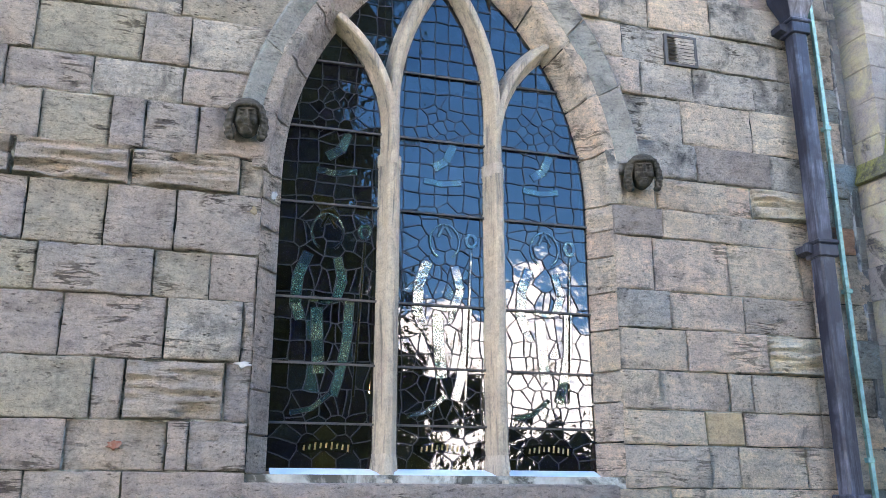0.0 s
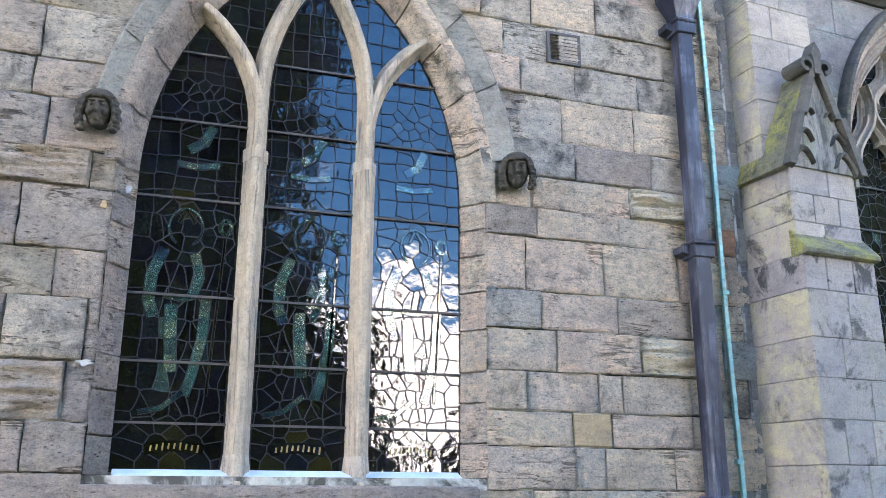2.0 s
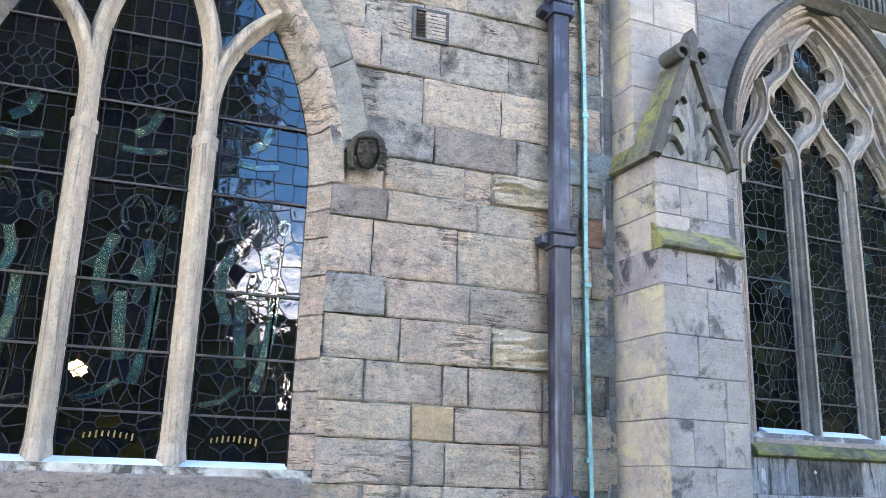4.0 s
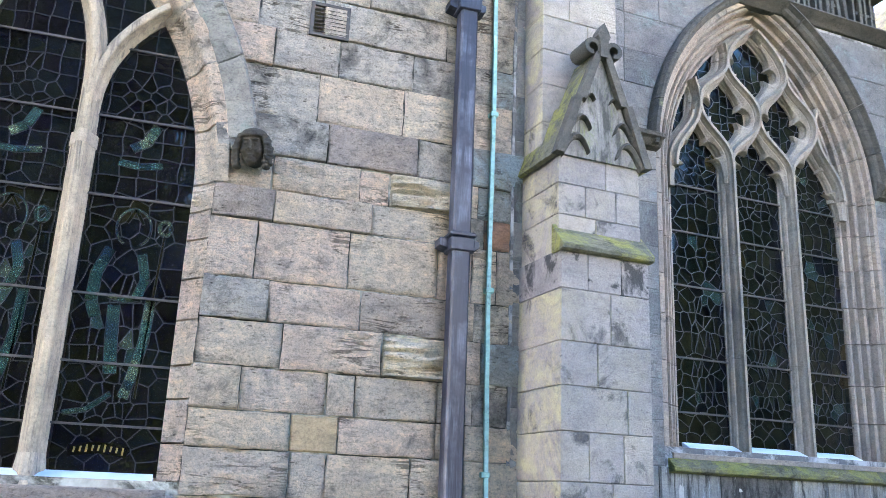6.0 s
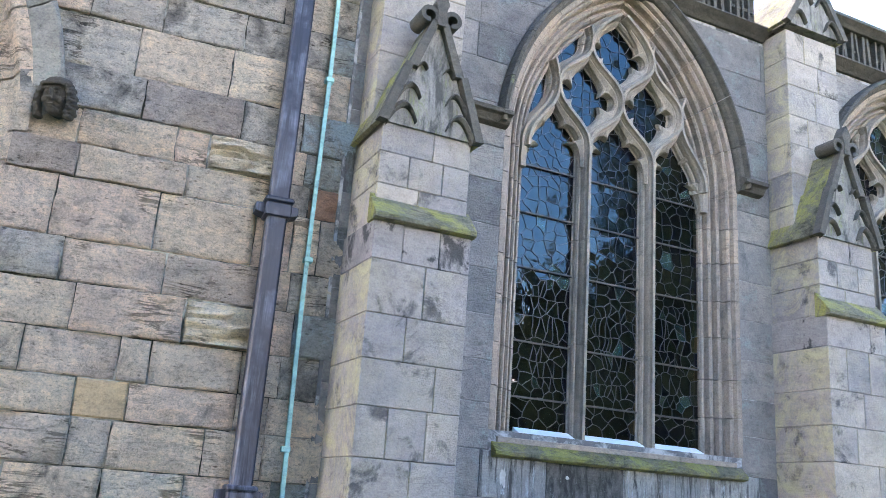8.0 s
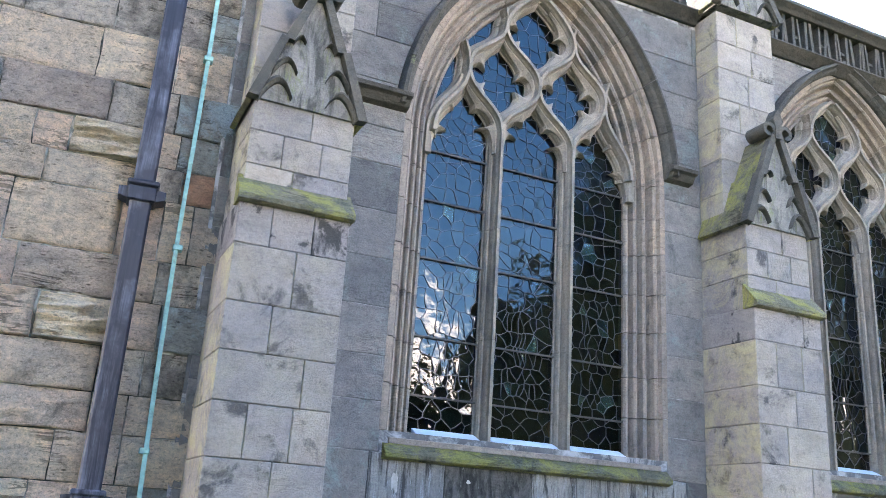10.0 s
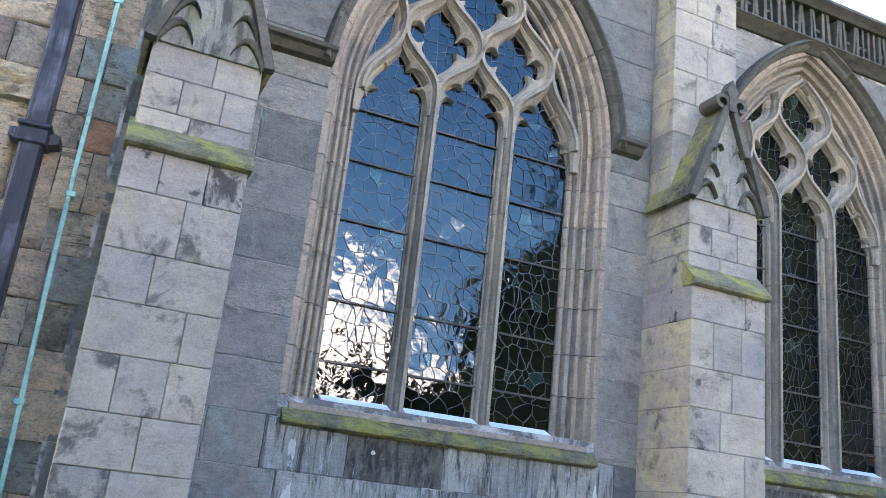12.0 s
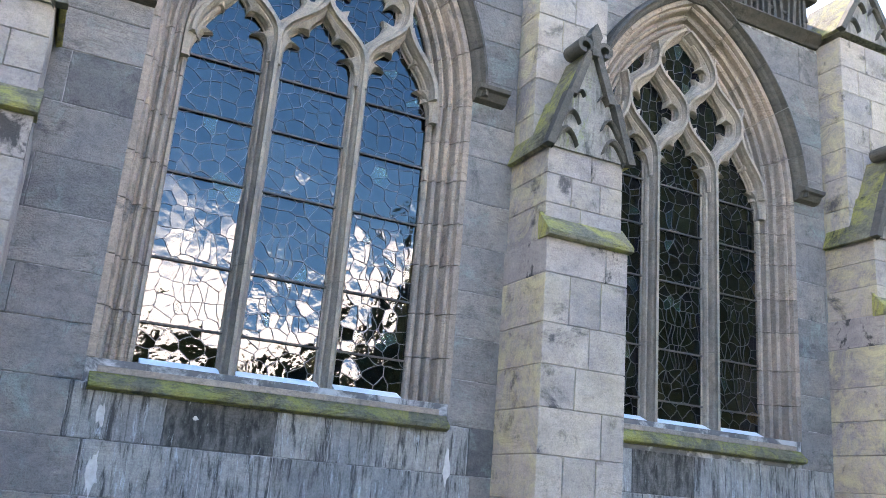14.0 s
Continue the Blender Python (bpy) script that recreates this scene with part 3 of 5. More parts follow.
ZL = [-0.05, 0.3, 0.62, 0.92, 1.18, 1.40, 1.63, 1.91, 2.26, 2.63, 2.92, 3.31, 3.55, 3.88, 4.14, 4.50, 4.82, 5.1, 5.36, 5.7, 6.0, 6.3, 6.58]
JL = {6: (-5.09, -4.55, -4.43), 7: (-4.98, -4.81, -4.25), 8: (-5.18, -4.61, -4.17), 9: (-5.35, -4.71, -4.38), 10: (-5.01, -4.61), 11: (-4.90, -4.24), 12: (-5.44, -5.04, -4.84, -4.52),
      13: (-5.17, -4.63), 14: (-4.90, -4.61)}


def odd_blocks(parent, poly, x, z, r):
    xs, zs = [p[0] for p in poly], [p[1] for p in poly]
    where = (min(xs), max(xs), min(zs), max(zs))
    if -0.49 < x < -0.02 and (2.33 < z < 2.62 or 3.5 < z < 3.74):
        eroded_stone(parent, *where, r, 0.13 if z < 3 else 0.10)
        return True
    if -1.04 < x < -0.74 and 1.83 < z < 2.06:
        stone(parent, poly, -0.002, 0.03, M_OCHRE, r, 0.01, 0.004)
        return True
    if x < -4.3 and (3.31 < z < 3.55 or 2.0 < z < 2.2 and x > -4.6) and len(poly) == 4:
        eroded_stone(parent, *where, r, 0.05, M_OLD_GREY)
        return True
    if -4.6 < x < -4.1 and 2.92 < z < 3.31 and len(poly) == 4:
        eroded_stone(parent, *where, r, 0.055, M_OLD_GREY)
        return True
    return False


lay_courses(wall_old, ZR, -9, 0.50, (0.38, 0.72), -0.006, 0.04, old_mat, rng, A, 0.13, 1, joint=0.007, bevel=0.007, wob=0.014, joints=JR, special=odd_blocks)
lay_courses(wall_old, ZL, -9, 0.50, (0.40, 0.85), -0.006, 0.04, old_mat, rng, A, 0.13, -1, joint=0.007, bevel=0.007, wob=0.014, joints=JL, special=odd_blocks)

# splayed jambs and arch ring of the first window, stone by stone
SPLAY_A = [(0.0, 0.26), (0.0, 0.15), (0.025, 0.135), (0.05, 0.105), (0.075, 0.07), (0.098, 0.035), (0.118, 0.004), (0.128, -0.004), (0.128, 0.26)]
RING_A = [(0.0, 0.26), (0.0, 0.15), (0.02, 0.125), (0.05, 0.112), (0.082, 0.085), (0.092, 0.055), (0.10, 0.02), (0.118, -0.008), (0.135, -0.016), (0.205, -0.018), (0.205, 0.06), (0.16, 0.26)]
HOOD_A = [(0.20, 0.03), (0.20, -0.018), (0.225, -0.035), (0.262, -0.046), (0.315, -0.07), (0.335, -0.055), (0.345, 0.03)]
win_a = thing("window_1", M_A, "tall three-light pointed window with leaded coloured glass and plain stone mullions", "window", kind="structure")
for side in (-1, 1):
    cuts = [0, .12, .26, .37, .52, .66, .8, .9, 1.0]
    for s0, s1 in zip(cuts, cuts[1:]):
        part("jamb_stone", A.piece(side, s0, s1, SPLAY_A, 9, 0.003, 0.014), M_OLD_GREY if side < 0 else M_OLD, win_a)
    cuts = [1.0, 1.16, 1.33, 1.5, 1.66, 1.83, 2.0]
    for s0, s1 in zip(cuts, cuts[1:]):
        part("arch_stone", A.piece(side, s0, s1, RING_A, 8, 0.003, 0.009), M_OLD_GREY if side < 0 else M_OLD, win_a)
    wide = 0.045 if side > 0 else 0.0
    for s0, s1 in ((1.115, 1.32), (1.32, 1.52), (1.52, 1.75), (1.75, 2.0)):
        part("hood_mould", A.piece(side, s0, s1, [(u + wide * (u > 0.24), y) for u, y in HOOD_A], 6, 0.002), M_HOOD, win_a)
# later repairs smeared on the jambs
def smear(parent, x, y, z, w, h, seed, mat, label):
    r = random.Random(seed)
    pts = [(x + w * (0.55 + 0.7 * r.random()) * math.cos(a), z + h * (0.55 + 0.7 * r.random()) * math.sin(a)) for a in [k * math.tau / 17 for k in range(17)]]
    stone(parent, pts, y, y + 0.03, mat, r, 0.004, 0.0, "mortar_patch")["label"] = label


smear(win_a, -4.02, 0.092, 3.36, 0.026, 0.036, 1, M_LIME, "small patch of white mortar")
smear(win_a, -4.15, -0.010, 2.25, 0.05, 0.022, 2, M_LIME, "patch of pale mortar")
smear(win_a, -4.16, -0.010, 3.22, 0.045, 0.03, 3, M_OCHRE, "patch of pinkish mortar")
smear(wall_old, -4.83, -0.016, 1.77, 0.045, 0.028, 5, M_RUST, "rust-red stain on a block")
# sill stone and white-painted slips under each light
part("sill", prism([(0.3, 1.66), (0.10, 1.60), (-0.035, 1.555), (-0.035, 1.40), (0.3, 1.40)], "x", -4.11, -1.73), M_OLD_GREY, win_a, "broad sloping sandstone sill")

MULL_A = [(-0.088, 0.25), (-0.088, 0.19), (-0.078, 0.178), (-0.074, 0.155), (-0.05, 0.125), (-0.036, 0.085), (-0.03, 0.055), (-0.018, 0.045), (0.018, 0.045), (0.03, 0.055), (0.036, 0.085), (0.05, 0.125), (0.074, 0.155), (0.078, 0.178), (0.088, 0.19), (0.088, 0.25)]


def ogee(p, q, n=14, flip=False):
    """A bar that leaves p and reaches q upright, swinging across between them."""
    out = []
    for i in range(n + 1):
        t = i / n
        s = 3 * t * t - 2 * t ** 3
        s = 0.45 * s + 0.55 * (3 * s * s - 2 * s ** 3)
        out.append((p[0] + (q[0] - p[0]) * s, p[1] + (q[1] - p[1]) * t))
    return out


M1, M2 = A.cx - 0.365, A.cx + 0.385
for mx in (M1, M2):
    part("mullion", sweep([(mx, 1.58), (mx, 2.6), (mx, 3.66)], MULL_A), M_MULLION, win_a)
    bm = bmesh.new()                     # splayed stop at the foot
    rings = [[bm.verts.new((mx + u * k, 0.25 - (0.25 - y) * d, z)) for u, y in MULL_A] for z, k, d in ((1.50, 0.5, 1.0), (1.575, 1.16, 1.16), (1.66, 1.13, 1.08), (1.75, 1.02, 1.01))]
    for a, b in zip(rings, rings[1:]):
        for i in range(len(a)):
            j = (i + 1) % len(a)
            bm.faces.new((a[i], a[j], b[j], b[i]))
    bm.faces.new(rings[0])
    bm.faces.new(rings[-1][::-1])
    part("mullion_foot", bm, M_MULLION, win_a)
# each mullion forks: one bar bends to the side light's head, the other climbs more gently to the middle
for mx in (M1, M2):
    for side in (-1, 1):
        outer = (mx < A.cx) == (side < 0)
        z0, r = (3.93, 0.97) if outer else (4.14, 1.75)
        pts = [(mx, 3.70), (mx, z0)]
        for i in range(1, 22):
            a = 1.25 * i / 21
            x, z = mx + side * r * (1 - math.cos(a)), z0 + r * math.sin(a)
            if abs(x - A.cx) < A.half(z, 0.07) and (outer or side * (x - A.cx) < 0.02):
                pts.append((x, z))
        part("tracery_bar", sweep(pts, [(u * 0.86, y + (0.004 if side > 0 else 0)) for u, y in MULL_A]), M_MULLION, win_a)
    part("collar_block", sweep([(mx, 3.66), (mx, 3.745)], [(u * 1.05, y - 0.006) for u, y in MULL_A]), M_MULLION, win_a)


# ---- leaded glass ----
def clip_half(poly, px, pz, nx, nz):
    out = []
    for i in range(len(poly)):
        a, b = poly[i], poly[(i + 1) % len(poly)]
        da, db = (a[0] - px) * nx + (a[1] - pz) * nz, (b[0] - px) * nx + (b[1] - pz) * nz
        if da <= 0:
            out.append(a)
        if (da < 0 < db) or (db < 0 < da):
            t = da / (da - db)
            out.append((a[0] + (b[0] - a[0]) * t, a[1] + (b[1] - a[1]) * t))
    return out


def panes_of(outline, seeds):
    cells = []
    for i, s in enumerate(seeds):
        poly = outline
        near = sorted(seeds, key=lambda q: (q[0] - s[0]) ** 2 + (q[1] - s[1]) ** 2)[1:22]
        for q in near:
            if not poly:
                break
            poly = clip_half(poly, (s[0] + q[0]) / 2, (s[1] + q[1]) / 2, q[0] - s[0], q[1] - s[1])
        if len(poly) > 2:
            cells.append((s, poly))
    return cells


def wander(poly, amp, freq=8.0):
    """Cut the edges of a pane short and let them wander, the same for both neighbours."""
    out = []
    for i in range(len(poly)):
        p, q = Vector(poly[i]), Vector(poly[(i + 1) % len(poly)])
        k = max(1, min(5, int((q - p).length / 0.028)))
        for j in range(k):
            r = p.lerp(q, j / k)
            v = Vector((r.x * freq, 1.7, r.y * freq))
            out.append((r.x + amp * noise.noise(v), r.y + amp * noise.noise(v + Vector((31.0, 0, 0)))))
    return out


def leaded_light(parent, outline, seeds, y, mat_of, rng, came=0.005, bars=(), lead=None, amp=0.02):
    """Panes, each a piece of glass tilted a little, in a net of lead, with iron saddle bars."""
    vs, fs = [], []
    levels = sorted(bars)
    panel = [(rng.gauss(0, 0.012), rng.gauss(0, 0.014)) for _ in range(len(levels) + 1)]
    for s, poly in panes_of(outline, seeds):
        poly = wander(poly, amp)
        inner = inset(poly, came)
        area = sum(inner[i - 1][0] * inner[i][1] - inner[i][0] * inner[i - 1][1] for i in range(len(inner)))
        if area < 0.0006:
            continue
        cx, cz = sum(p[0] for p in poly) / len(poly), sum(p[1] for p in poly) / len(poly)
        pl = panel[sum(1 for b in levels if b < cz)]
        ax, az = pl[0] + rng.gauss(0, 0.009), pl[1] + rng.gauss(0, 0.011)
        me = bpy.data.meshes.new("pane")
        grow = inset(poly, came * 0.3)
        me.from_pydata([(x, y + ax * (x - cx) + az * (z - cz), z) for x, z in grow], [], [tuple(range(len(grow)))])
        me.materials.append(mat_of(s, rng))
        ob = new("pane", me)
        ob.parent = parent
        b, m = len(vs), len(poly)
        vs += [(x, y - 0.006, z) for x, z in poly] + [(x, y - 0.006, z) for x, z in inner] + [(x, y + 0.002, z) for x, z in inner]
        for i in range(m):
            j = (i + 1) % m
            fs += [(b + i, b + j, b + m + j, b + m + i), (b + m + i, b + m + j, b + 2 * m + j, b + 2 * m + i)]
    me = bpy.data.meshes.new("lead_cames")
    me.from_pydata(vs, [], fs)
    me.materials.append(lead or M_LEAD)
    ob = new("lead_cames", me)
    ob.parent = parent
    ob["label"] = "net of grey lead strips"
    x0, x1 = min(p[0] for p in outline), max(p[0] for p in outline)
    for z in bars:
        part("saddle_bar", box(x0, x1, y - 0.022, y - 0.008, z - 0.007, z + 0.007), M_IRON, parent)


def ring(x, z, r, n, rng, a0=0.3, sz=1.15):
    return [(x + r * math.cos(a0 + k * math.tau / n), z + sz * r * math.sin(a0 + k * math.tau / n)) for k in range(n)]


def seeds_for(x0, x1, z0, z1, rng, step=0.105, head=3.2, half=0.17, straight=True):
    """Border strips and a squared ground round a standing shape: round head pieces, long folds below it."""
    w, c, out = x1 - x0, (x0 + x1) / 2, []
    z = z0 + 0.30
    row = 0
    while z < z1:
        h = step * rng.choice((0.8, 1.0, 1.25, 1.5))
        n = max(4, round(w / step))
        cuts = [x0 + w * 0.055, x1 - w * 0.055] + [x0 + w * (k + 0.5) / n for k in range(1, n - 1)]
        for x in cuts:
            inside = (abs(x - c) < half and z0 + 0.32 < z < head - 0.13) or math.hypot(x - c, (z - head) * 0.85) < 0.17 or (math.hypot(x - c, z - head - 0.85) < 0.13)
            if inside:
                continue
            j = 0.006 if straight else 0.022
            out.append((x + rng.uniform(-j, j), z + rng.uniform(-j, j) + (0.0 if straight else (0.4 * h if row % 2 and abs(x - c) < half else 0))))
        z += h
        row += 1
    # head, halo and a smaller pair above
    for hz, r in ((head, 0.062), (head + 0.85, 0.045)):
        if hz < z1:
            out.append((c, hz))
            for x, z in ring(c, hz, r * 1.8, 6, rng, rng.uniform(0, 6)) + ring(c, hz, r * 3.1, 9, rng, rng.uniform(0, 6)):
                out.append((x + rng.uniform(-0.02, 0.02), z + rng.uniform(-0.02, 0.02)))
    # folds
    z, row = z0 + 0.38, 0
    while z < head - 0.16:
        n = 7 if row % 2 else 8
        for k in range(n):
            x = c - half + 2 * half * (k + 0.5) / n
            out.append((x + rng.uniform(-0.014, 0.014), z + rng.uniform(-0.022, 0.022)))
        z += rng.choice((0.11, 0.15, 0.22))
        row += 1
    # scroll and plinth at the foot
    for k in range(5):
        out.append((x0 + w * (k + 0.5) / 5, z0 + 0.05 + rng.uniform(-0.006, 0.006)))
    for k in range(4):
        out.append((x0 + w * (k + 0.5) / 4 + rng.uniform(-.02, .02), z0 + 0.14 + rng.uniform(-0.012, 0.012)))
    for k in range(3):
        out.append((x0 + w * (k + 0.5) / 3, z0 + 0.235 + rng.uniform(-0.012, 0.012)))
    return out


def light_outline(arch, xa, xb, zb, zt, n=16):
    """The part of an opening between two uprights, as a convex outline."""
    pts = [(xa, zb), (xb, zb)]
    right, left = [], []
    for i in range(n + 1):
        z = zb + (zt - zb) * i / n
        h = arch.half(z, 0.03)
        right.append((min(xb, arch.cx + h), z))
        left.append((max(xa, arch.cx - h), z))
    poly = [(xa, zb)] + [p for p in right if p[0] > xa] + [p for p in reversed(left) if p[0] < xb]
    out = []
    for p in poly:
        if not out or abs(p[0] - out[-1][0]) + abs(p[1] - out[-1][1]) > 1e-5:
            out.append(p)
    return out


rng = random.Random(3)
for xa, xb in ((A.cx - 1.10, M1), (M1, M2), (M2, A.cx + 1.10)):
    c = (xa + xb) / 2
    zt = 5.2

    def robe(s, r, c=c):
        x, z = s[0] - c, s[1]
        if z < 1.92:
            return G_GOLD if abs(x) < 0.2 and r.random() < 0.35 else G_OLD
        stole = 0.05 < abs(x) < 0.15 and 2.05 < z < 2.75
        shoulder = 2.75 < z < 3.0 and abs(x) < 0.19
        if (stole or shoulder) and r.random() < 0.12:
            return G_ROBE
        if abs(x) < 0.07 and 3.25 < z < 3.38:
            return G_GOLD
        return G_OLD

    leaded_light(win_a, light_outline(A, xa, xb, 1.64, zt), seeds_for(xa, xb, 1.64, zt, rng, 0.115, 3.17, 0.2), 0.175, robe, rng, 0.0034, (1.93, 2.30, 2.72, 3.36, 3.9, 4.4), M_LEAD_OLD, 0.014)
    # robe borders, hem, staff and nimbus: bright strips leaded into the dark ground
    def strip(name, path, half, mat, depth=0.0):
        edge = half + 0.004
        part("lead_strip", sweep(path, [(-edge, 0.169 - depth), (edge, 0.169 - depth), (edge, 0.172), (-edge, 0.172)]), M_LEAD_OLD, win_a)
        for i in range(0, len(path) - 1, 2):
            part(name, sweep(path[i:i + 3], [(-half, 0.166 - depth), (half, 0.166 - depth), (half, 0.1685 - depth), (-half, 0.1685 - depth)]), mat, win_a)

    def bend(*pts):
        """A smooth run through points given from the middle of the light."""
        out = []
        for (xa_, za_), (xb_, zb_) in zip(pts, pts[1:]):
            out += [(c + xa_ + (xb_ - xa_) * i / 4, za_ + (zb_ - za_) * i / 4) for i in range(4)]
        return out + [(c + pts[-1][0], pts[-1][1])]

    lean = 0.03 if c > A.cx else (-0.03 if c < A.cx - 0.3 else 0.0)
    strip("robe_border", bend((-0.13 + lean, 3.02), (-0.19 + lean, 2.86), (-0.20 + lean, 2.68), (-0.16 + lean, 2.58)), 0.034, G_ROBE)
    strip("robe_border", bend((0.06 + lean, 3.0), (0.10 + lean, 2.84), (0.06 + lean, 2.72)), 0.028, G_ROBE)
    strip("stole", bend((-0.06 + lean, 2.66), (-0.05 + lean, 2.45), (-0.03 + lean, 2.24)), 0.036, G_ROBE)
    strip("stole", bend((0.15 + lean, 2.72), (0.14 + lean, 2.45), (0.09 + lean, 2.2), (0.06 + lean, 2.1)), 0.03, G_ROBE)
    strip("hem", bend((-0.23, 1.99), (-0.10, 2.02), (0.02, 2.12)), 0.014, G_ROBE)
    strip("belt", bend((-0.10 + lean, 2.72), (0.0 + lean, 2.70), (0.07 + lean, 2.72)), 0.018, G_ROBE)
    strip("staff", bend((0.21, 3.12), (0.19, 2.7), (0.16, 2.1)), 0.006, G_GOLD)
    strip("staff_head", [(c + 0.21 + 0.035 * math.sin(a), 3.19 - 0.045 * math.cos(a)) for a in [k * math.tau / 12 for k in range(13)]], 0.012, G_ROBE)
    strip("nimbus", [(c - 0.01 + lean + 0.105 * math.sin(a), 3.17 - 0.125 * math.cos(a)) for a in [0.5 + k * (math.tau - 1.0) / 16 for k in range(17)]], 0.005, G_ROBE)
    strip("mitre", bend((-0.055 + lean, 3.20), (-0.01 + lean, 3.29), (0.045 + lean, 3.20)), 0.008, G_GOLD)
    strip("upper_panel", bend((-0.13, 3.60), (0.0, 3.585), (0.14, 3.61)), 0.02, G_ROBE)
    strip("upper_panel", bend((-0.06, 3.70), (0.03, 3.76), (0.08, 3.88)), 0.03, G_ROBE)
    # scroll at the foot of the light; its lettering is only strokes
    sc = [(c - 0.17 + 0.34 * k / 10, 1.775 + 0.022 * math.sin(math.pi * k / 10)) for k in range(11)]
    banner = part("scroll", sweep(sc, [(-0.032, 0.160), (0.032, 0.160), (0.032, 0.168), (-0.032, 0.168)]), G_OLD, win_a, "dark scroll with faded gold strokes")
    for k in range(1, 10):
        x, z = sc[k]
        h = 0.016 if k % 3 else 0.022
        part("stroke", sweep([(x, z - h), (x + 0.004, z + h)], [(-0.005, 0.155), (0.005, 0.155), (0.005, 0.161), (-0.005, 0.161)]), M_AMBER, banner)
    part("sill_slip", prism([(0.165, 1.66), (0.05, 1.615), (0.05, 1.585), (0.165, 1.62)], "x", xa + 0.03, xb - 0.03), M_WHITE, win_a, "white-painted sloping slip")


# ---- lamp burning inside ----
lamp = thing("hanging_lamp", M_A @ pose(-3.12, 1.6, 2.28), "small brass hanging lamp glowing inside the church", "lamp")
bm = bmesh.new()
bmesh.ops.create_icosphere(bm, subdivisions=2, radius=0.06)
part("shade", bm, M_GLOW, lamp, "warm glowing glass")
part("chain", box(-0.006, 0.006, -0.006, 0.006, 0.05, 4.6), M_IRON, lamp)

# ---- carved heads at the ends of the hood ----
def carved_head(x, z, turn, label):
    bm = bmesh.new()

    def lump(px, py, pz, rx, ry, rz, sub=2):
        g = bmesh.ops.create_icosphere(bm, subdivisions=sub, radius=1.0)
        bmesh.ops.transform(bm, verts=g["verts"], matrix=Matrix.Translation((px, py, pz)) @ Matrix.Diagonal((rx, ry, rz, 1)))

    lump(0, 0.005, 0, 0.074, 0.082, 0.108, 4)             # skull
    lump(0, -0.034, -0.082, 0.036, 0.042, 0.03)           # chin
    lump(0, -0.09, 0.004, 0.010, 0.02, 0.034)             # nose
    lump(0, -0.097, -0.024, 0.017, 0.018, 0.011)
    lump(0, -0.077, -0.056, 0.024, 0.012, 0.006)          # lips
    lump(0, -0.073, -0.070, 0.020, 0.012, 0.006)
    for sx in (-1, 1):
        lump(sx * 0.030, -0.071, 0.016, 0.013, 0.009, 0.007)   # eyes
        lump(sx * 0.032, -0.077, 0.038, 0.024, 0.011, 0.006)   # brows
        lump(sx * 0.042, -0.055, -0.026, 0.020, 0.022, 0.022)  # cheeks
        for k in range(9):                                     # waves of hair falling past the ears
            a = k / 8
            lump(sx * (0.070 + 0.030 * math.sin(math.pi * a * 0.8) + 0.006 * (k % 2)), -0.018 + 0.01 * (k % 2), 0.07 - 0.185 * a, 0.026, 0.044, 0.019)
            lump(sx * (0.066 + 0.022 * math.sin(math.pi * a * 0.8)), -0.047 + 0.008 * (k % 2), 0.058 - 0.15 * a, 0.012, 0.02, 0.014)
    for k in range(15):                                        # twisted band round the brow
        a = math.pi * (0.04 + 0.92 * k / 14)
        lump(0.084 * math.cos(a), 0.004 - 0.084 * math.sin(a), 0.068 + 0.004 * (k % 2), 0.015, 0.013, 0.013)
    lump(0, 0.005, 0.085, 0.078, 0.074, 0.04, 3)               # hair above the band
    lump(0, 0.06, -0.02, 0.07, 0.06, 0.09, 2)                  # block into the wall
    head = thing("carved_head", M_A @ pose(x, -0.09, z, 8, 0, turn) @ Matrix.Diagonal((1.08, 1.08, 1.08, 1)), label, "carved head", "hood mould stops", bm=bm, material=M_HEAD)
    skin = head.modifiers.new("skin", "REMESH")
    skin.mode, skin.voxel_size, skin.use_smooth_shade = "VOXEL", 0.0042, True
    solid = bpy.data.meshes.new_from_object(head.evaluated_get(bpy.context.evaluated_depsgraph_get()))
    head.modifiers.clear()
    head.data = solid


carved_head(-4.23, 3.79, -6, "dark weathered stone head carved below the hood mould")
carved_head(-1.45, 3.73, -20, "dark stone head with curled hair and a headband")

# ---- air grating in the old wall ----
vent = thing("air_grating", M_A @ pose(-1.01, -0.01, 4.805), "rusty cast-iron louvred air grating let into the wall", "air grating")
for a in ((-0.14, -0.115, -0.13, 0.13), (0.115, 0.14, -0.13, 0.13), (-0.115, 0.115, 0.108, 0.13), (-0.115, 0.115, -0.13, -0.108)):
    part("frame_bar", box(a[0], a[1], -0.012, 0.02, a[2], a[3]), M_IRON, vent)
for i in range(7):
    z = -0.088 + i * 0.0295
    part("slat", prism([(-0.014, z - 0.010), (-0.010, z - 0.012), (0.016, z + 0.008), (0.012, z + 0.012)], "x", -0.115, 0.115), M_IRON, vent)

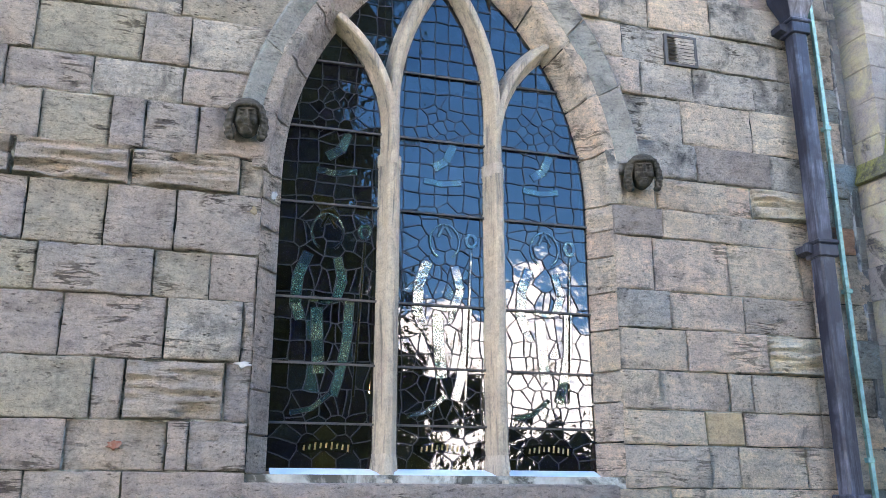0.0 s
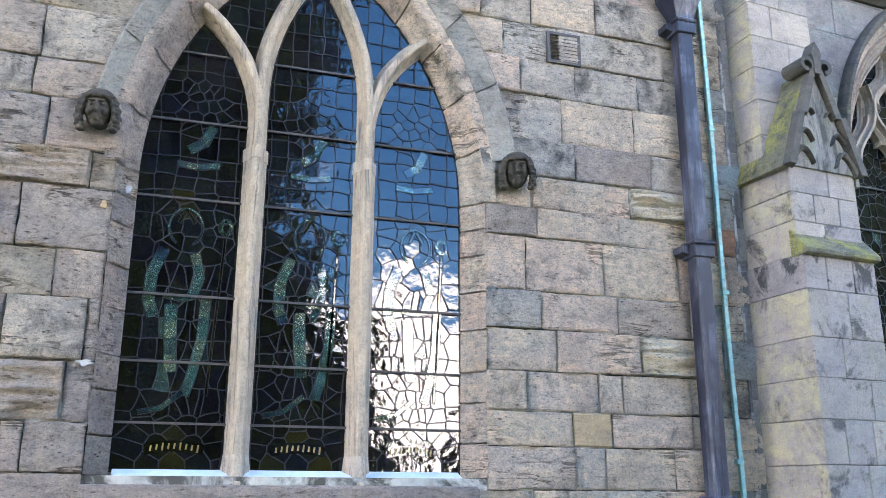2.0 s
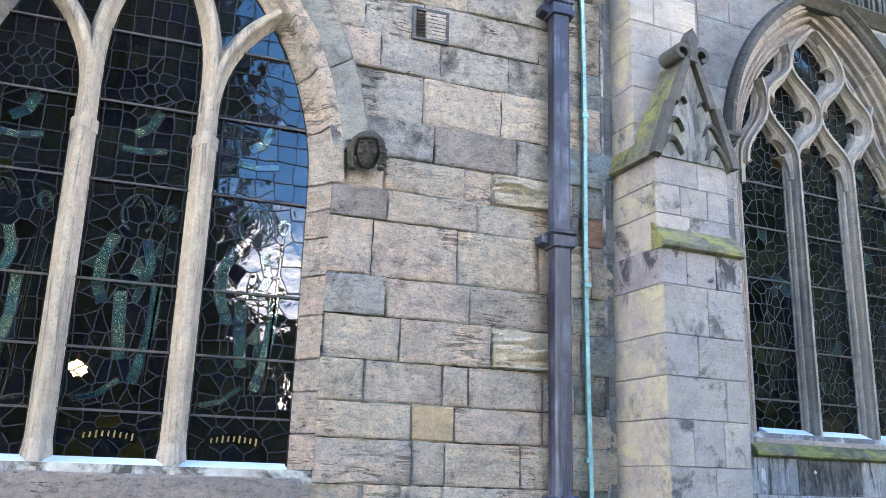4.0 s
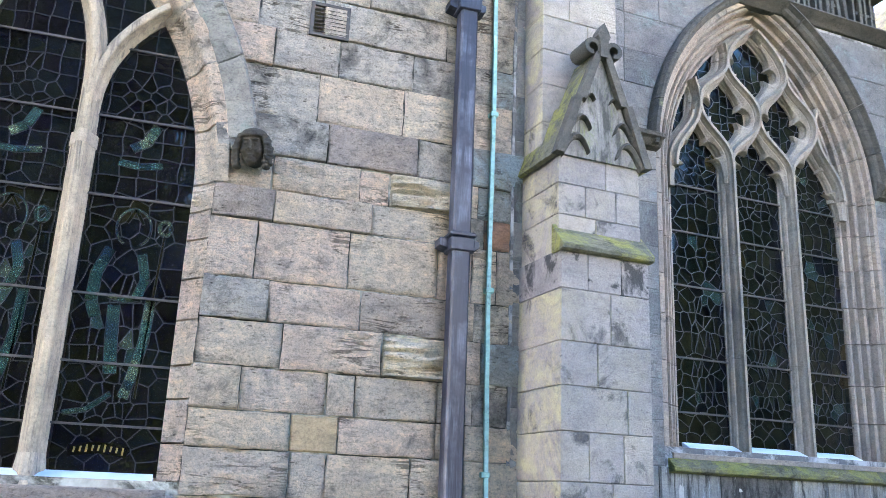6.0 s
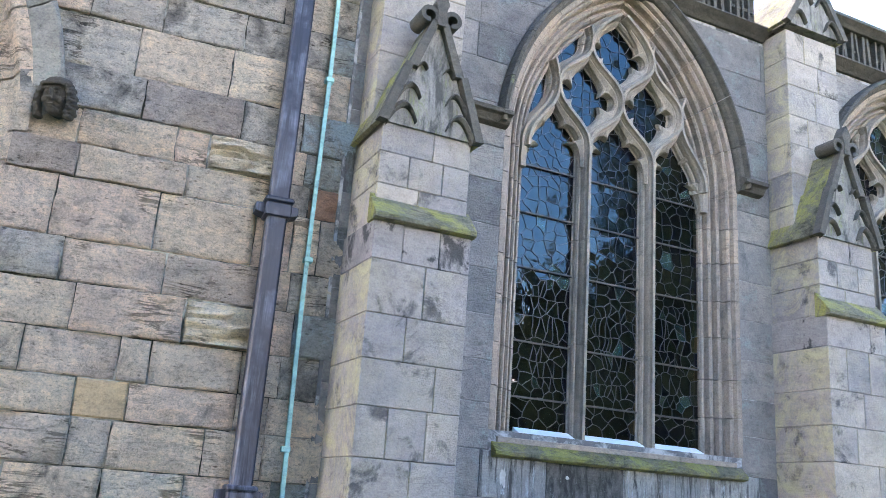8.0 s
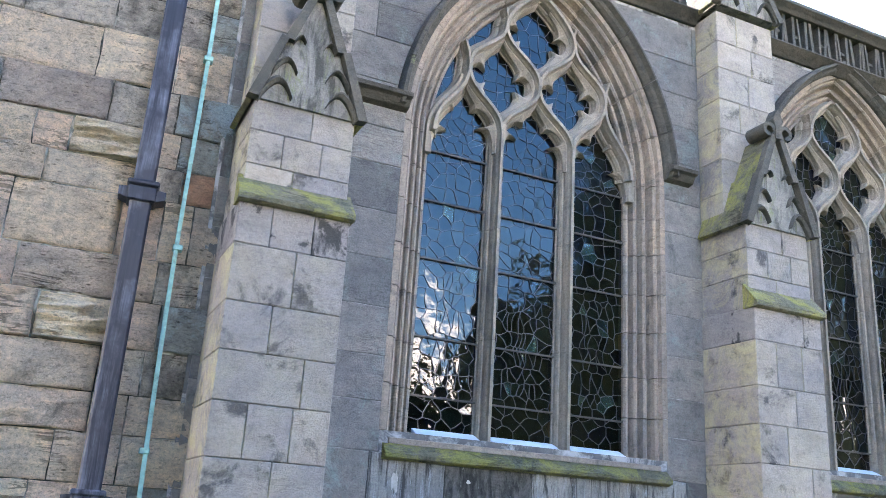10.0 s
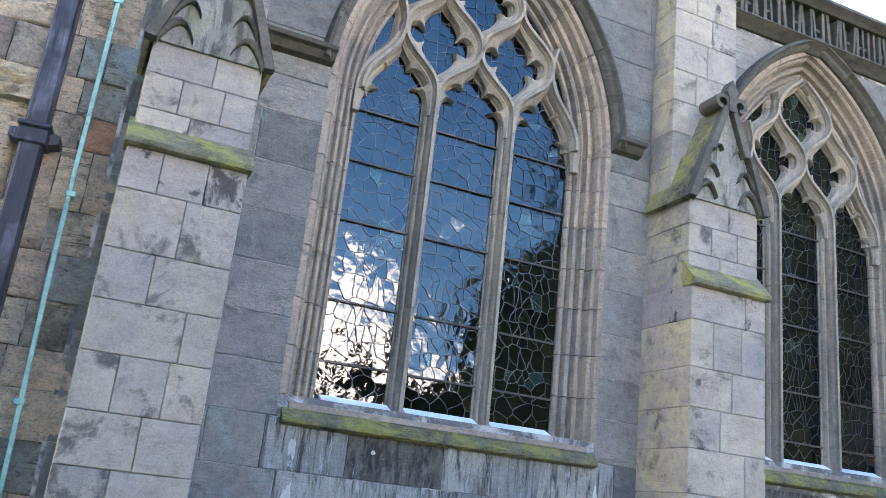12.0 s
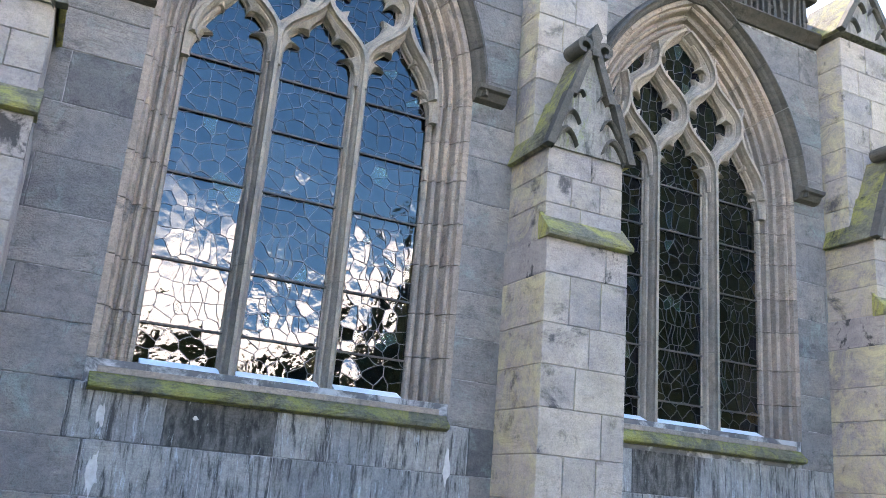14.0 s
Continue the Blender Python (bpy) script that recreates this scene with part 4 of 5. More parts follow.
# ---- rainwater pipe ----
pipe = thing("rainwater_pipe", M_A @ pose(-0.022, -0.118, 0), "square cast-iron rainwater pipe in worn blue-black paint", "drainpipe")
PW = 0.064
for z0, z1 in ((0.05, 1.42), (1.50, 3.22), (3.31, 5.06)):
    part("pipe_length", box(-PW, PW, -PW, PW, z0, z1 + 0.03, bevel=0.014), M_PIPE, pipe)
for z in (1.46, 3.27, 5.10):
    bm = bmesh.new()
    add_box(bm, -PW - 0.02, PW + 0.02, -PW - 0.02, PW + 0.02, z - 0.075, z + 0.02, bevel=0.008)
    add_box(bm, -PW - 0.03, PW + 0.03, -PW - 0.03, PW + 0.03, z + 0.02, z + 0.055, bevel=0.01)
    collar = part("collar", bm, M_PIPE, pipe)
    for s in (-1, 1):
        part("ear", prism([(s * (PW + 0.01), z - 0.05), (s * (PW + 0.075), z - 0.03), (s * (PW + 0.075), z + 0.02), (s * (PW + 0.01), z + 0.03)][::s], "y", -0.01, 0.12), M_PIPE, collar)
bm = bmesh.new()
rows = []
for hw, z in ((PW + 0.01, 5.13), (PW + 0.02, 5.2), (PW + 0.075, 5.36), (PW + 0.085, 5.5), (PW + 0.11, 5.52), (PW + 0.11, 5.58)):
    rows.append([bm.verts.new((sx * hw, sy * hw * 0.85, z)) for sx, sy in ((-1, -1), (1, -1), (1, 1), (-1, 1))])
for a, b in zip(rows, rows[1:]):
    for i in range(4):
        bm.faces.new((a[i], a[(i + 1) % 4], b[(i + 1) % 4], b[i]))
bm.faces.new(rows[0])
bm.faces.new(rows[-1])
part("hopper", bm, M_PIPE, pipe, "flared rainwater hopper head")

# ---- copper lightning conductor ----
cond = thing("lightning_conductor", M_A, "green verdigris copper lightning conductor clipped to the wall", "lightning conductor")
cpts = [(0.235 + 0.008 * math.sin(z * 1.7) - 0.012 * (z - 3) / 2, z) for z in [0.0 + i * 0.12 for i in range(57)]]
part("copper_tape", sweep(cpts, [(-0.013, -0.05), (0.013, -0.055), (0.013, -0.02), (-0.013, -0.02)]), M_COPPER, cond)
for z in (0.9, 1.75, 2.98, 4.3, 5.5):
    part("clip", box(0.205, 0.265, -0.062, 0.0, z - 0.018, z + 0.018, bevel=0.005), M_COPPER, cond)

# ---- newer bays: wall face ----
B = Arch(2.832, 0.895, 4.25, 1.655, 2.02)
C = Arch(6.15, 0.88, 4.20, 1.62, 2.10)
ZB = [-0.05, 0.3, 0.62, 0.95, 1.25, 1.56, 1.88, 2.2, 2.50, 2.83, 3.17, 3.51, 3.86, 4.14, 4.50, 4.85, 5.15, 5.48, 5.86]
bm = bmesh.new()
B.wall(bm, 0.40, 4.46, -0.1, 5.92, 0.008, 0.8, 0.262)
C.wall(bm, 4.46, 12.0, -0.1, 5.92, 0.008, 0.8, 0.262)
wall_new = thing("wall_new", M_B, "grey ashlar wall between buttresses, stained in places", "wall", kind="structure", bm=bm, material=M_MORTAR_B)
rng = random.Random(21)


def ashlar(x, z, r):
    if z < 1.9 and (2.15 < x < 2.9 and z > 1.5 or 5.4 < x < 6.2 and z > 1.5):
        return M_STREAK_DARK
    under = 1.75 < x < 4.05 or x > 5.05
    return M_STREAK if z < 1.9 and under else M_ASHLAR


for arch, x0, x1 in ((B, 0.42, 4.46), (C, 4.46, 10.0)):
    for side in (-1, 1):
        lay_courses(wall_new, ZB, x0, x1, (0.34, 0.75), 0.0, 0.03, ashlar, rng, arch, 0.27, side, joint=0.005, bevel=0.004, wob=0.0015)

for x, z, w, h, k in ((1.80, 1.70, 0.03, 0.07, 3), (1.81, 1.38, 0.035, 0.14, 4), (4.02, 1.60, 0.025, 0.12, 6), (2.33, 1.74, 0.02, 0.014, 8)):
    smear(wall_new, x, -0.004, z, w, h, k, M_LIME, "patch of pale lime mortar")

JAMB_B = [(0.0, 0.28), (0.0, 0.19), (0.012, 0.172), (0.03, 0.168), (0.038, 0.19), (0.05, 0.195), (0.058, 0.165), (0.06, 0.14), (0.078, 0.125), (0.092, 0.135), (0.096, 0.155), (0.108, 0.16), (0.118, 0.14), (0.12, 0.10), (0.138, 0.085), (0.15, 0.095), (0.156, 0.12), (0.172, 0.125), (0.186, 0.10), (0.19, 0.05), (0.205, 0.035), (0.22, 0.04), (0.228, 0.0), (0.275, -0.002), (0.275, 0.28)]
HOOD_B = [(0.268, 0.02), (0.268, -0.03), (0.285, -0.06), (0.31, -0.075), (0.325, -0.12), (0.35, -0.11), (0.365, -0.06), (0.365, 0.02)]
BAR_HALF = [(-0.07, 0.25), (-0.07, 0.205), (-0.061, 0.197), (-0.057, 0.176), (-0.045, 0.159), (-0.034, 0.154), (-0.032, 0.136), (-0.025, 0.112), (-0.015, 0.096), (-0.012, 0.068)]
BAR_B = BAR_HALF + [(-u, y) for u, y in reversed(BAR_HALF)]


def foils(path, aim, spans, base=0.05):
    """The scalloped inner order of a bar: foils cut in circles that meet in cusps. spans: t0, t1 on the bar, s0, s1 on the foil, depth."""
    n = len(path) - 1
    bm = bmesh.new()
    rows = []
    for t0, t1, s0, s1, depth in spans:
        for i in range(10):
            f = i / 9
            t, q = (t0 + (t1 - t0) * f) * n, s0 + (s1 - s0) * f
            k = min(n - 1, int(t))
            a, b = Vector(path[k]), Vector(path[k + 1])
            p, d = a.lerp(b, t - k), (Vector(path[min(n, k + 2)]) - Vector(path[max(0, k - 1)])).normalized()
            nrm = Vector((d.y, -d.x))
            if nrm.dot(Vector(aim) - p) < 0:
                nrm = -nrm
            e = base + depth * (1 - math.sqrt(max(0.0, 1 - (2 * q - 1) ** 2)))
            row = []
            for u, y in ((base - 0.06, 0.228), (e, 0.228), (e, 0.196), (e - 0.006, 0.19), (e - 0.010, 0.172), (base + (e - base) * 0.55, 0.148), (base + (e - base) * 0.30, 0.142), (base - 0.014, 0.122), (base - 0.06, 0.118)):
                v = p + nrm * u
                row.append(bm.verts.new((v.x, y, v.y)))
            rows.append(row)
    for a, b in zip(rows, rows[1:]):
        for i in range(len(a)):
            j = (i + 1) % len(a)
            bm.faces.new((a[i], a[j], b[j], b[i]))
    bm.faces.new(rows[0])
    bm.faces.new(rows[-1][::-1])
    return bm


def flowing_window(name, arch, label, rng):
    """Three lights under net tracery, with moulded jambs, hood, sill and leaded glass."""
    win = thing(name, M_B, label, "window", kind="structure")
    cx, zs, w = arch.cx, arch.zs, arch.w
    h = arch.zb - 2.02                     # how much higher this sill lies
    for side in (-1, 1):
        cuts = [0, .14, .28, .44, .58, .73, .87, 1.0]
        for s0, s1 in zip(cuts, cuts[1:]):
            part("jamb_stone", arch.piece(side, s0, s1, JAMB_B, 1, 0.0015), M_CARVED, win)
        cuts = [1.0, 1.2, 1.4, 1.6, 1.8, 2.0]
        for s0, s1 in zip(cuts, cuts[1:]):
            part("arch_stone", arch.piece(side, s0, s1, JAMB_B, 5, 0.0015), M_CARVED, win)
            part("hood_mould", arch.piece(side, s0 if s0 > 1 else 1.03, s1, HOOD_B, 5, 0.0015), M_SLATEY, win)
    # label stops: short horizontal returns of the hood
    zl = zs + 0.06
    ret = [(0.02, zl + 0.15), (-0.05, zl + 0.14), (-0.135, zl + 0.09), (-0.13, zl + 0.06), (-0.09, zl + 0.05), (-0.06, zl), (0.02, zl - 0.02)]
    part("label_stop", prism(ret, "x", cx + w + 0.27, cx + w + 0.53), M_SLATEY, win)
    part("label_string", prism(ret, "x", cx - w - 0.80, cx - w - 0.27), M_BLACK, win)
    # sill, in two weathered steps
    part("sill", prism([(y, z + h) for y, z in ((0.26, 2.06), (0.04, 1.99), (-0.01, 1.975), (-0.01, 1.94), (0.26, 1.94))], "x", cx - w - 0.20, cx + w + 0.20), M_CARVED, win)
    part("weathered_sill", prism([(y, z + h) for y, z in ((0.2, 1.955), (0.0, 1.94), (-0.07, 1.875), (-0.07, 1.85), (-0.02, 1.835), (0.2, 1.835))], "x", cx - w - 0.24, cx + w + 0.26), M_MOSSY, win, "lichen-covered lower sill")
    k = w / 0.895
    m1, m2 = cx - 0.325 * k, cx + 0.325 * k
    for mx in (m1, m2):
        zc = arch.zb
        for z in (2.75, 3.6, zs + 0.15):
            part("mullion", sweep([(mx, zc), (mx, z - 0.003)], BAR_B), M_TRACERY, win)
            zc = z
    J = {-1: (m1, zs + 0.14), 1: (m2, zs + 0.14)}
    N0 = (cx, zs + 0.63)
    top = arch.top(0)
    count = 0
    for sx in (-1, 1):
        a_ = (cx + sx * 0.635 * k, zs + 0.65)
        t_ = (cx + sx * 0.325 * k, zs + 1.11 * k)
        s_ = (cx + sx * (w + 0.005), zs + 0.02)
        prong = (cx + sx * (arch.half(zs + 0.86, 0.02)), zs + 0.86)
        crown = (cx + sx * 0.03, top + 0.01)
        spur = (cx + sx * arch.half(zs + 1.27 * k, 0.02), zs + 1.27 * k)
        to_a, to_n = ogee(J[sx], a_, 18), ogee(J[sx], N0, 18)
        a_t, n_t, jamb = ogee(a_, t_, 18), ogee(N0, t_, 18), ogee(s_, a_, 18)
        up = [(t_[0] + (crown[0] - t_[0]) * f ** 1.7, t_[1] + (crown[1] - t_[1]) * f) for f in [i / 12 for i in range(13)]]
        for pth in (to_a, to_n, a_t, n_t, jamb, up):
            count += 1
            part("tracery_bar", sweep(pth, [(u * 1.04, y + 0.003 * (count % 3)) for u, y in BAR_B]), M_TRACERY, win)
        for p, q in ((a_, prong), (t_, spur)):
            part("tracery_bar", sweep([p, ((p[0] + q[0]) / 2 - sx * 0.012, (p[1] + q[1]) / 2), q], [(u * 0.8, y + 0.011) for u, y in BAR_B]), M_TRACERY, win)
        # four foils in the side net, the top net, and a cusped head to each light
        net = (cx + sx * 0.32 * k, zs + 0.64)
        for pth in (to_a, to_n):
            part("foiled_edge", foils(pth, net, ((0.16, 0.66, 0.5, 1.0, 0.12), (0.66, 1.0, 0.0, 0.5, 0.12))), M_TRACERY, win)
        for pth in (a_t, n_t):
            part("foiled_edge", foils(pth, net, ((0.0, 0.34, 0.5, 1.0, 0.12), (0.34, 0.86, 0.0, 0.5, 0.12))), M_TRACERY, win)
        part("foiled_edge", foils(n_t, (cx, zs + 1.06 * k), ((0.16, 0.66, 0.5, 1.0, 0.11), (0.66, 1.0, 0.0, 0.5, 0.11))), M_TRACERY, win)
        part("foiled_edge", foils(up, (cx, zs + 1.16 * k), ((0.0, 0.3, 0.5, 1.0, 0.09), (0.3, 0.8, 0.0, 0.5, 0.09))), M_TRACERY, win)
        head = (cx + sx * 0.61 * k, zs + 0.10)
        for pth, aim in ((jamb, head), (to_a, head), (to_n, (cx, zs + 0.10))):
            low = [(pth[0][0], pth[0][1] - 0.17 + 0.17 * i / 6) for i in range(6)] + pth
            part("foiled_edge", foils(low, aim, ((0.0, 0.36, 0.5, 1.0, 0.13), (0.36, 0.62, 0.0, 1.0, 0.075), (0.62, 0.9, 0.0, 0.5, 0.075)), 0.012 if pth is jamb else 0.05), M_TRACERY, win)
    for n, (xa, xb) in enumerate(((cx - w - 0.02, m1), (m1, m2), (m2, cx + w + 0.02))):
        c = (xa + xb) / 2

        def tint(s, r, c=c):
            return G_NEW if r.random() < 0.93 else (G_ROBE if abs(s[0] - c) < 0.15 else G_GOLD)

        leaded_light(win, light_outline(arch, xa, xb, arch.zb + 0.02, arch.top(0) - 0.02), seeds_for(xa, xb, arch.zb + 0.02, arch.top(0), rng, 0.098, 3.38 + rng.uniform(-0.04, 0.04), 0.155, False), 0.215, tint, rng, 0.0023, (2.3, 2.72, 3.3, 3.75, 4.15), None, 0.036)
        part("sill_slip", prism([(y, z + h) for y, z in ((0.20, 2.075), (0.10, 2.03), (0.10, 2.008), (0.20, 2.04))], "x", xa + 0.055, xb - 0.055), M_WHITE, win, "white-painted sloping slip")
    return win


rng = random.Random(5)
flowing_window("window_2", B, "three-light pointed window with flowing net tracery and leaded glass", rng)
flowing_window("window_3", C, "three-light pointed window with flowing net tracery and dark leaded glass", rng)


# ---- buttresses ----
def buttress(uc, label, seed):
    rng = random.Random(seed)
    bt = thing("buttress", M_B @ pose(uc, 0, 0), label, "buttress", "gabled buttresses", kind="structure")

    def course(z0, z1, hw, front, split, back=0.02):
        cuts = [-hw] + [c * hw for c in split] + [hw]
        for a, b in zip(cuts, cuts[1:]):
            bm = box(a + 0.0015, b - 0.0015, front, back, z0 + 0.0015, z1 - 0.0015, bevel=0.005)
            part("stone", bm, M_BUTT_SOOT if 2.9 < z0 < 3.1 and front < -0.55 else M_BUTT, bt)

    lower = [0, 0.36, 0.72, 1.08, 1.44, 1.72, 2.02, 2.30, 2.58, 2.92, 3.18]
    for i, (z0, z1) in enumerate(zip(lower, lower[1:])):
        course(z0, z1, 0.34, -0.575, ((0.1,), (-0.4, 0.35), (0.45,), (-0.2,))[(i + seed) % 4])
    course(3.18, 3.44, 0.325, -0.51, (-0.1,))
    course(3.44, 3.66, 0.325, -0.51, (-0.35, 0.4))
    course(3.66, 3.88, 0.325, -0.51, (0.15,))
    part("weathering", prism([(-0.48, 3.37), (-0.625, 3.205), (-0.625, 3.175), (-0.60, 3.165), (-0.48, 3.165)], "x", -0.355, 0.355), M_MOSSY, bt, "lichened sloping offset")
    upper = [3.88, 4.2, 4.5, 4.78, 5.06, 5.36, 5.62, 5.92]
    for i, (z0, z1) in enumerate(zip(upper, upper[1:])):
        course(z0, z1, 0.32, -0.27, ((0.2,), (-0.3,), (0.05,))[(i + seed) % 3])

    def gablet(z, tiers, front, back, hood):
        """Gabled cap in tiers (half width and height at foot and head): pale face, coping slabs, dark carved rim."""
        zt, hb = tiers[-1][3], tiers[0][0]
        face = [(-hb + 0.03, z)] + [(hb - 0.03, z)] + [(t[2] - 0.02, z + t[3] - 0.01) for t in tiers] + [(-t[2] + 0.02, z + t[3] - 0.01) for t in reversed(tiers)]
        gab = part("gablet", prism(face, "y", front + 0.02, back), M_GABLE, bt)
        for tier, (w0, h0, w1, h1) in enumerate(tiers):
            ln = math.hypot(w0 - w1, h1 - h0)
            nx, nz = (h1 - h0) / ln, (w0 - w1) / ln
            lift = 0.012 * (len(tiers) - 1 - tier)
            for s in (-1, 1):
                p, q = Vector((s * w0, z + h0)), Vector((s * w1, z + h1))
                out = Vector((s * nx, nz))
                th = 0.034
                slab = [p, q, q + out * th * 0.8, p + out * th]
                part("coping", prism([tuple(v) for v in (slab if s > 0 else slab[::-1])], "y", front + 0.035, back), M_MOSSY, gab, "lichened coping slab")
                rim = [p + out * (th + 0.005), q + out * (th * 0.8 + 0.005), q - out * 0.018, p - out * 0.028 + Vector((0, 0.015))]
                part("gable_rim", prism([tuple(v) for v in (rim if s > 0 else rim[::-1])], "y", front - 0.03 - lift, front + 0.036), M_SLATEY, gab)
                # curled leaves along the inner edge
                for f, size in ((0.04, 0.21), (0.46, 0.16)) if tier == 0 else ((0.02, 0.14),):
                    size *= min(1.0, w0 / 0.3)
                    base = p.lerp(q, f) - out * 0.03
                    pts = [(base.x - s * size * g * 0.95, base.y + size * (0.75 * math.sin(2.2 * g) - 0.55 * g ** 3 + 0.15)) for g in [i / 9 for i in range(10)]]
                    leaf = bmesh.new()
                    rows = []
                    for i, (x, zz) in enumerate(pts):
                        half = size * 0.24 * (1 - i / 10.5)
                        rows.append([leaf.verts.new((x, front + 0.03, zz - half)), leaf.verts.new((x, front - 0.008, zz - half * 0.8)), leaf.verts.new((x, front - 0.026, zz)), leaf.verts.new((x, front - 0.008, zz + half * 0.8)), leaf.verts.new((x, front + 0.03, zz + half))])
                    for r0, r1 in zip(rows, rows[1:]):
                        for i in range(5):
                            leaf.faces.new((r0[i], r0[(i + 1) % 5], r1[(i + 1) % 5], r1[i]))
                    leaf.faces.new(rows[0])
                    leaf.faces.new(rows[-1][::-1])
                    part("carved_leaf", leaf, M_SLATEY, gab)
        if hood:
            zt += z
            stem = [(0.034, -0.03), (0.03, 0.06), (0.036, 0.10), (0.052, 0.135), (0.03, 0.19), (0.0, 0.24)]
            fin = part("finial", prism([(x, zt + h) for x, h in stem] + [(-x, zt + h) for x, h in stem[-2::-1]], "y", front - 0.045, front + 0.05), M_SLATEY, gab)
            for s in (-1, 1):
                pts = []
                for i in range(15):
                    a = math.pi * (-0.15 + 1.75 * i / 14)
                    r = 0.066 - 0.0022 * i
                    pts.append((s * (0.092 - r * math.cos(a)), zt + 0.035 + r * math.sin(a)))
                part("scroll", sweep(pts, [(-0.017, front - 0.035), (0.017, front - 0.035), (0.017, front + 0.17), (-0.017, front + 0.17)]), M_SLATEY, fin)

    gablet(3.86, ((0.345, -0.02, 0.195, 0.43), (0.168, 0.42, 0.028, 0.80)), -0.55, -0.02, True)
    gablet(5.97, ((0.36, -0.02, 0.03, 0.56),), -0.33, 0.3, False)
    return bt


buttress(0.81, "ashlar buttress with yellow lichen, gablet and crocketed finial", 0)
buttress(4.70, "ashlar buttress with mossy gablet and scrolled finial", 1)
buttress(8.00, "ashlar buttress with mossy gablet below the parapet", 2)

# ---- string course and pierced parapet ----
STRING = [(0.05, 6.02), (-0.03, 6.02), (-0.12, 5.99), (-0.13, 5.97), (-0.10, 5.95), (-0.05, 5.92), (-0.02, 5.89), (0.05, 5.89)]
COPING = [(0.22, 6.54), (-0.02, 6.56), (-0.10, 6.50), (-0.11, 6.46), (-0.06, 6.43), (-0.03, 6.40), (0.22, 6.40)]
par = thing("parapet", M_B, "blackened pierced stone parapet above a moulded string course", "parapet", kind="structure")
rng = random.Random(11)
for x0, x1 in ((1.14, 4.37), (5.03, 7.67), (8.33, 11.9)):
    part("string_course", prism(STRING, "x", x0, x1), M_BLACK, par)
    part("coping", prism(COPING, "x", x0, x1), M_BLACK, par)
    part("back_panel", box(x0, x1, 0.09, 0.2, 6.0, 6.42), M_BLACK, par)
    x = x0 + 0.06
    while x < x1 - 0.12:
        lean = rng.choice((0, 0, 0.035, -0.035))
        wide = rng.choice((0.012, 0.018))
        part("pierced_bar", sweep([(x, 6.02), (x + lean, 6.40)], [(-wide, 0.0), (wide, 0.0), (wide, 0.09), (-wide, 0.09)]), M_SLATEY, par)
        if rng.random() < 0.4:
            part("cross_bar", box(x, x + 0.06, 0.01, 0.08, 6.18, 6.21), M_BLACK, par)
        x += rng.choice((0.06, 0.075, 0.09))

# ---- body of the church behind the walls, closed and dark ----
# inner walls and floor carry the interior's shade in their colour
bm = bmesh.new()
add_box(bm, -9.2, 12.2, 8.0, 8.5, -0.1, 6.6)
add_box(bm, -9.5, -9.0, 0.05, 8.5, -0.1, 6.6)
add_box(bm, 12.0, 12.5, 0.9, 8.5, -0.1, 6.6)
thing("wall_back", M_A, "plain inner walls of the church, coloured near-black as unlit", "wall", kind="structure", bm=bm, material=M_DARK)
bm = bmesh.new()
add_prism(bm, [(0.5, 6.25), (4.6, 9.0), (8.6, 6.5), (8.6, 6.3), (4.6, 8.8), (0.5, 6.05)], "x", -9.5, 12.5)
thing("roof", M_A @ pose(0, 0.2, 0), "grey slate church roof", "roof", kind="structure", bm=bm, material=M_SLATE)
bm = bmesh.new()
add_box(bm, -9.5, 12.5, 0.8, 8.4, 0.0, 0.1)
thing("floor", M_A, "floor inside the church, coloured near-black as unlit", "floor", kind="structure", bm=bm, material=M_DARK)


# ---- what the panes mirror: dark evergreens and shrubs across the churchyard ----

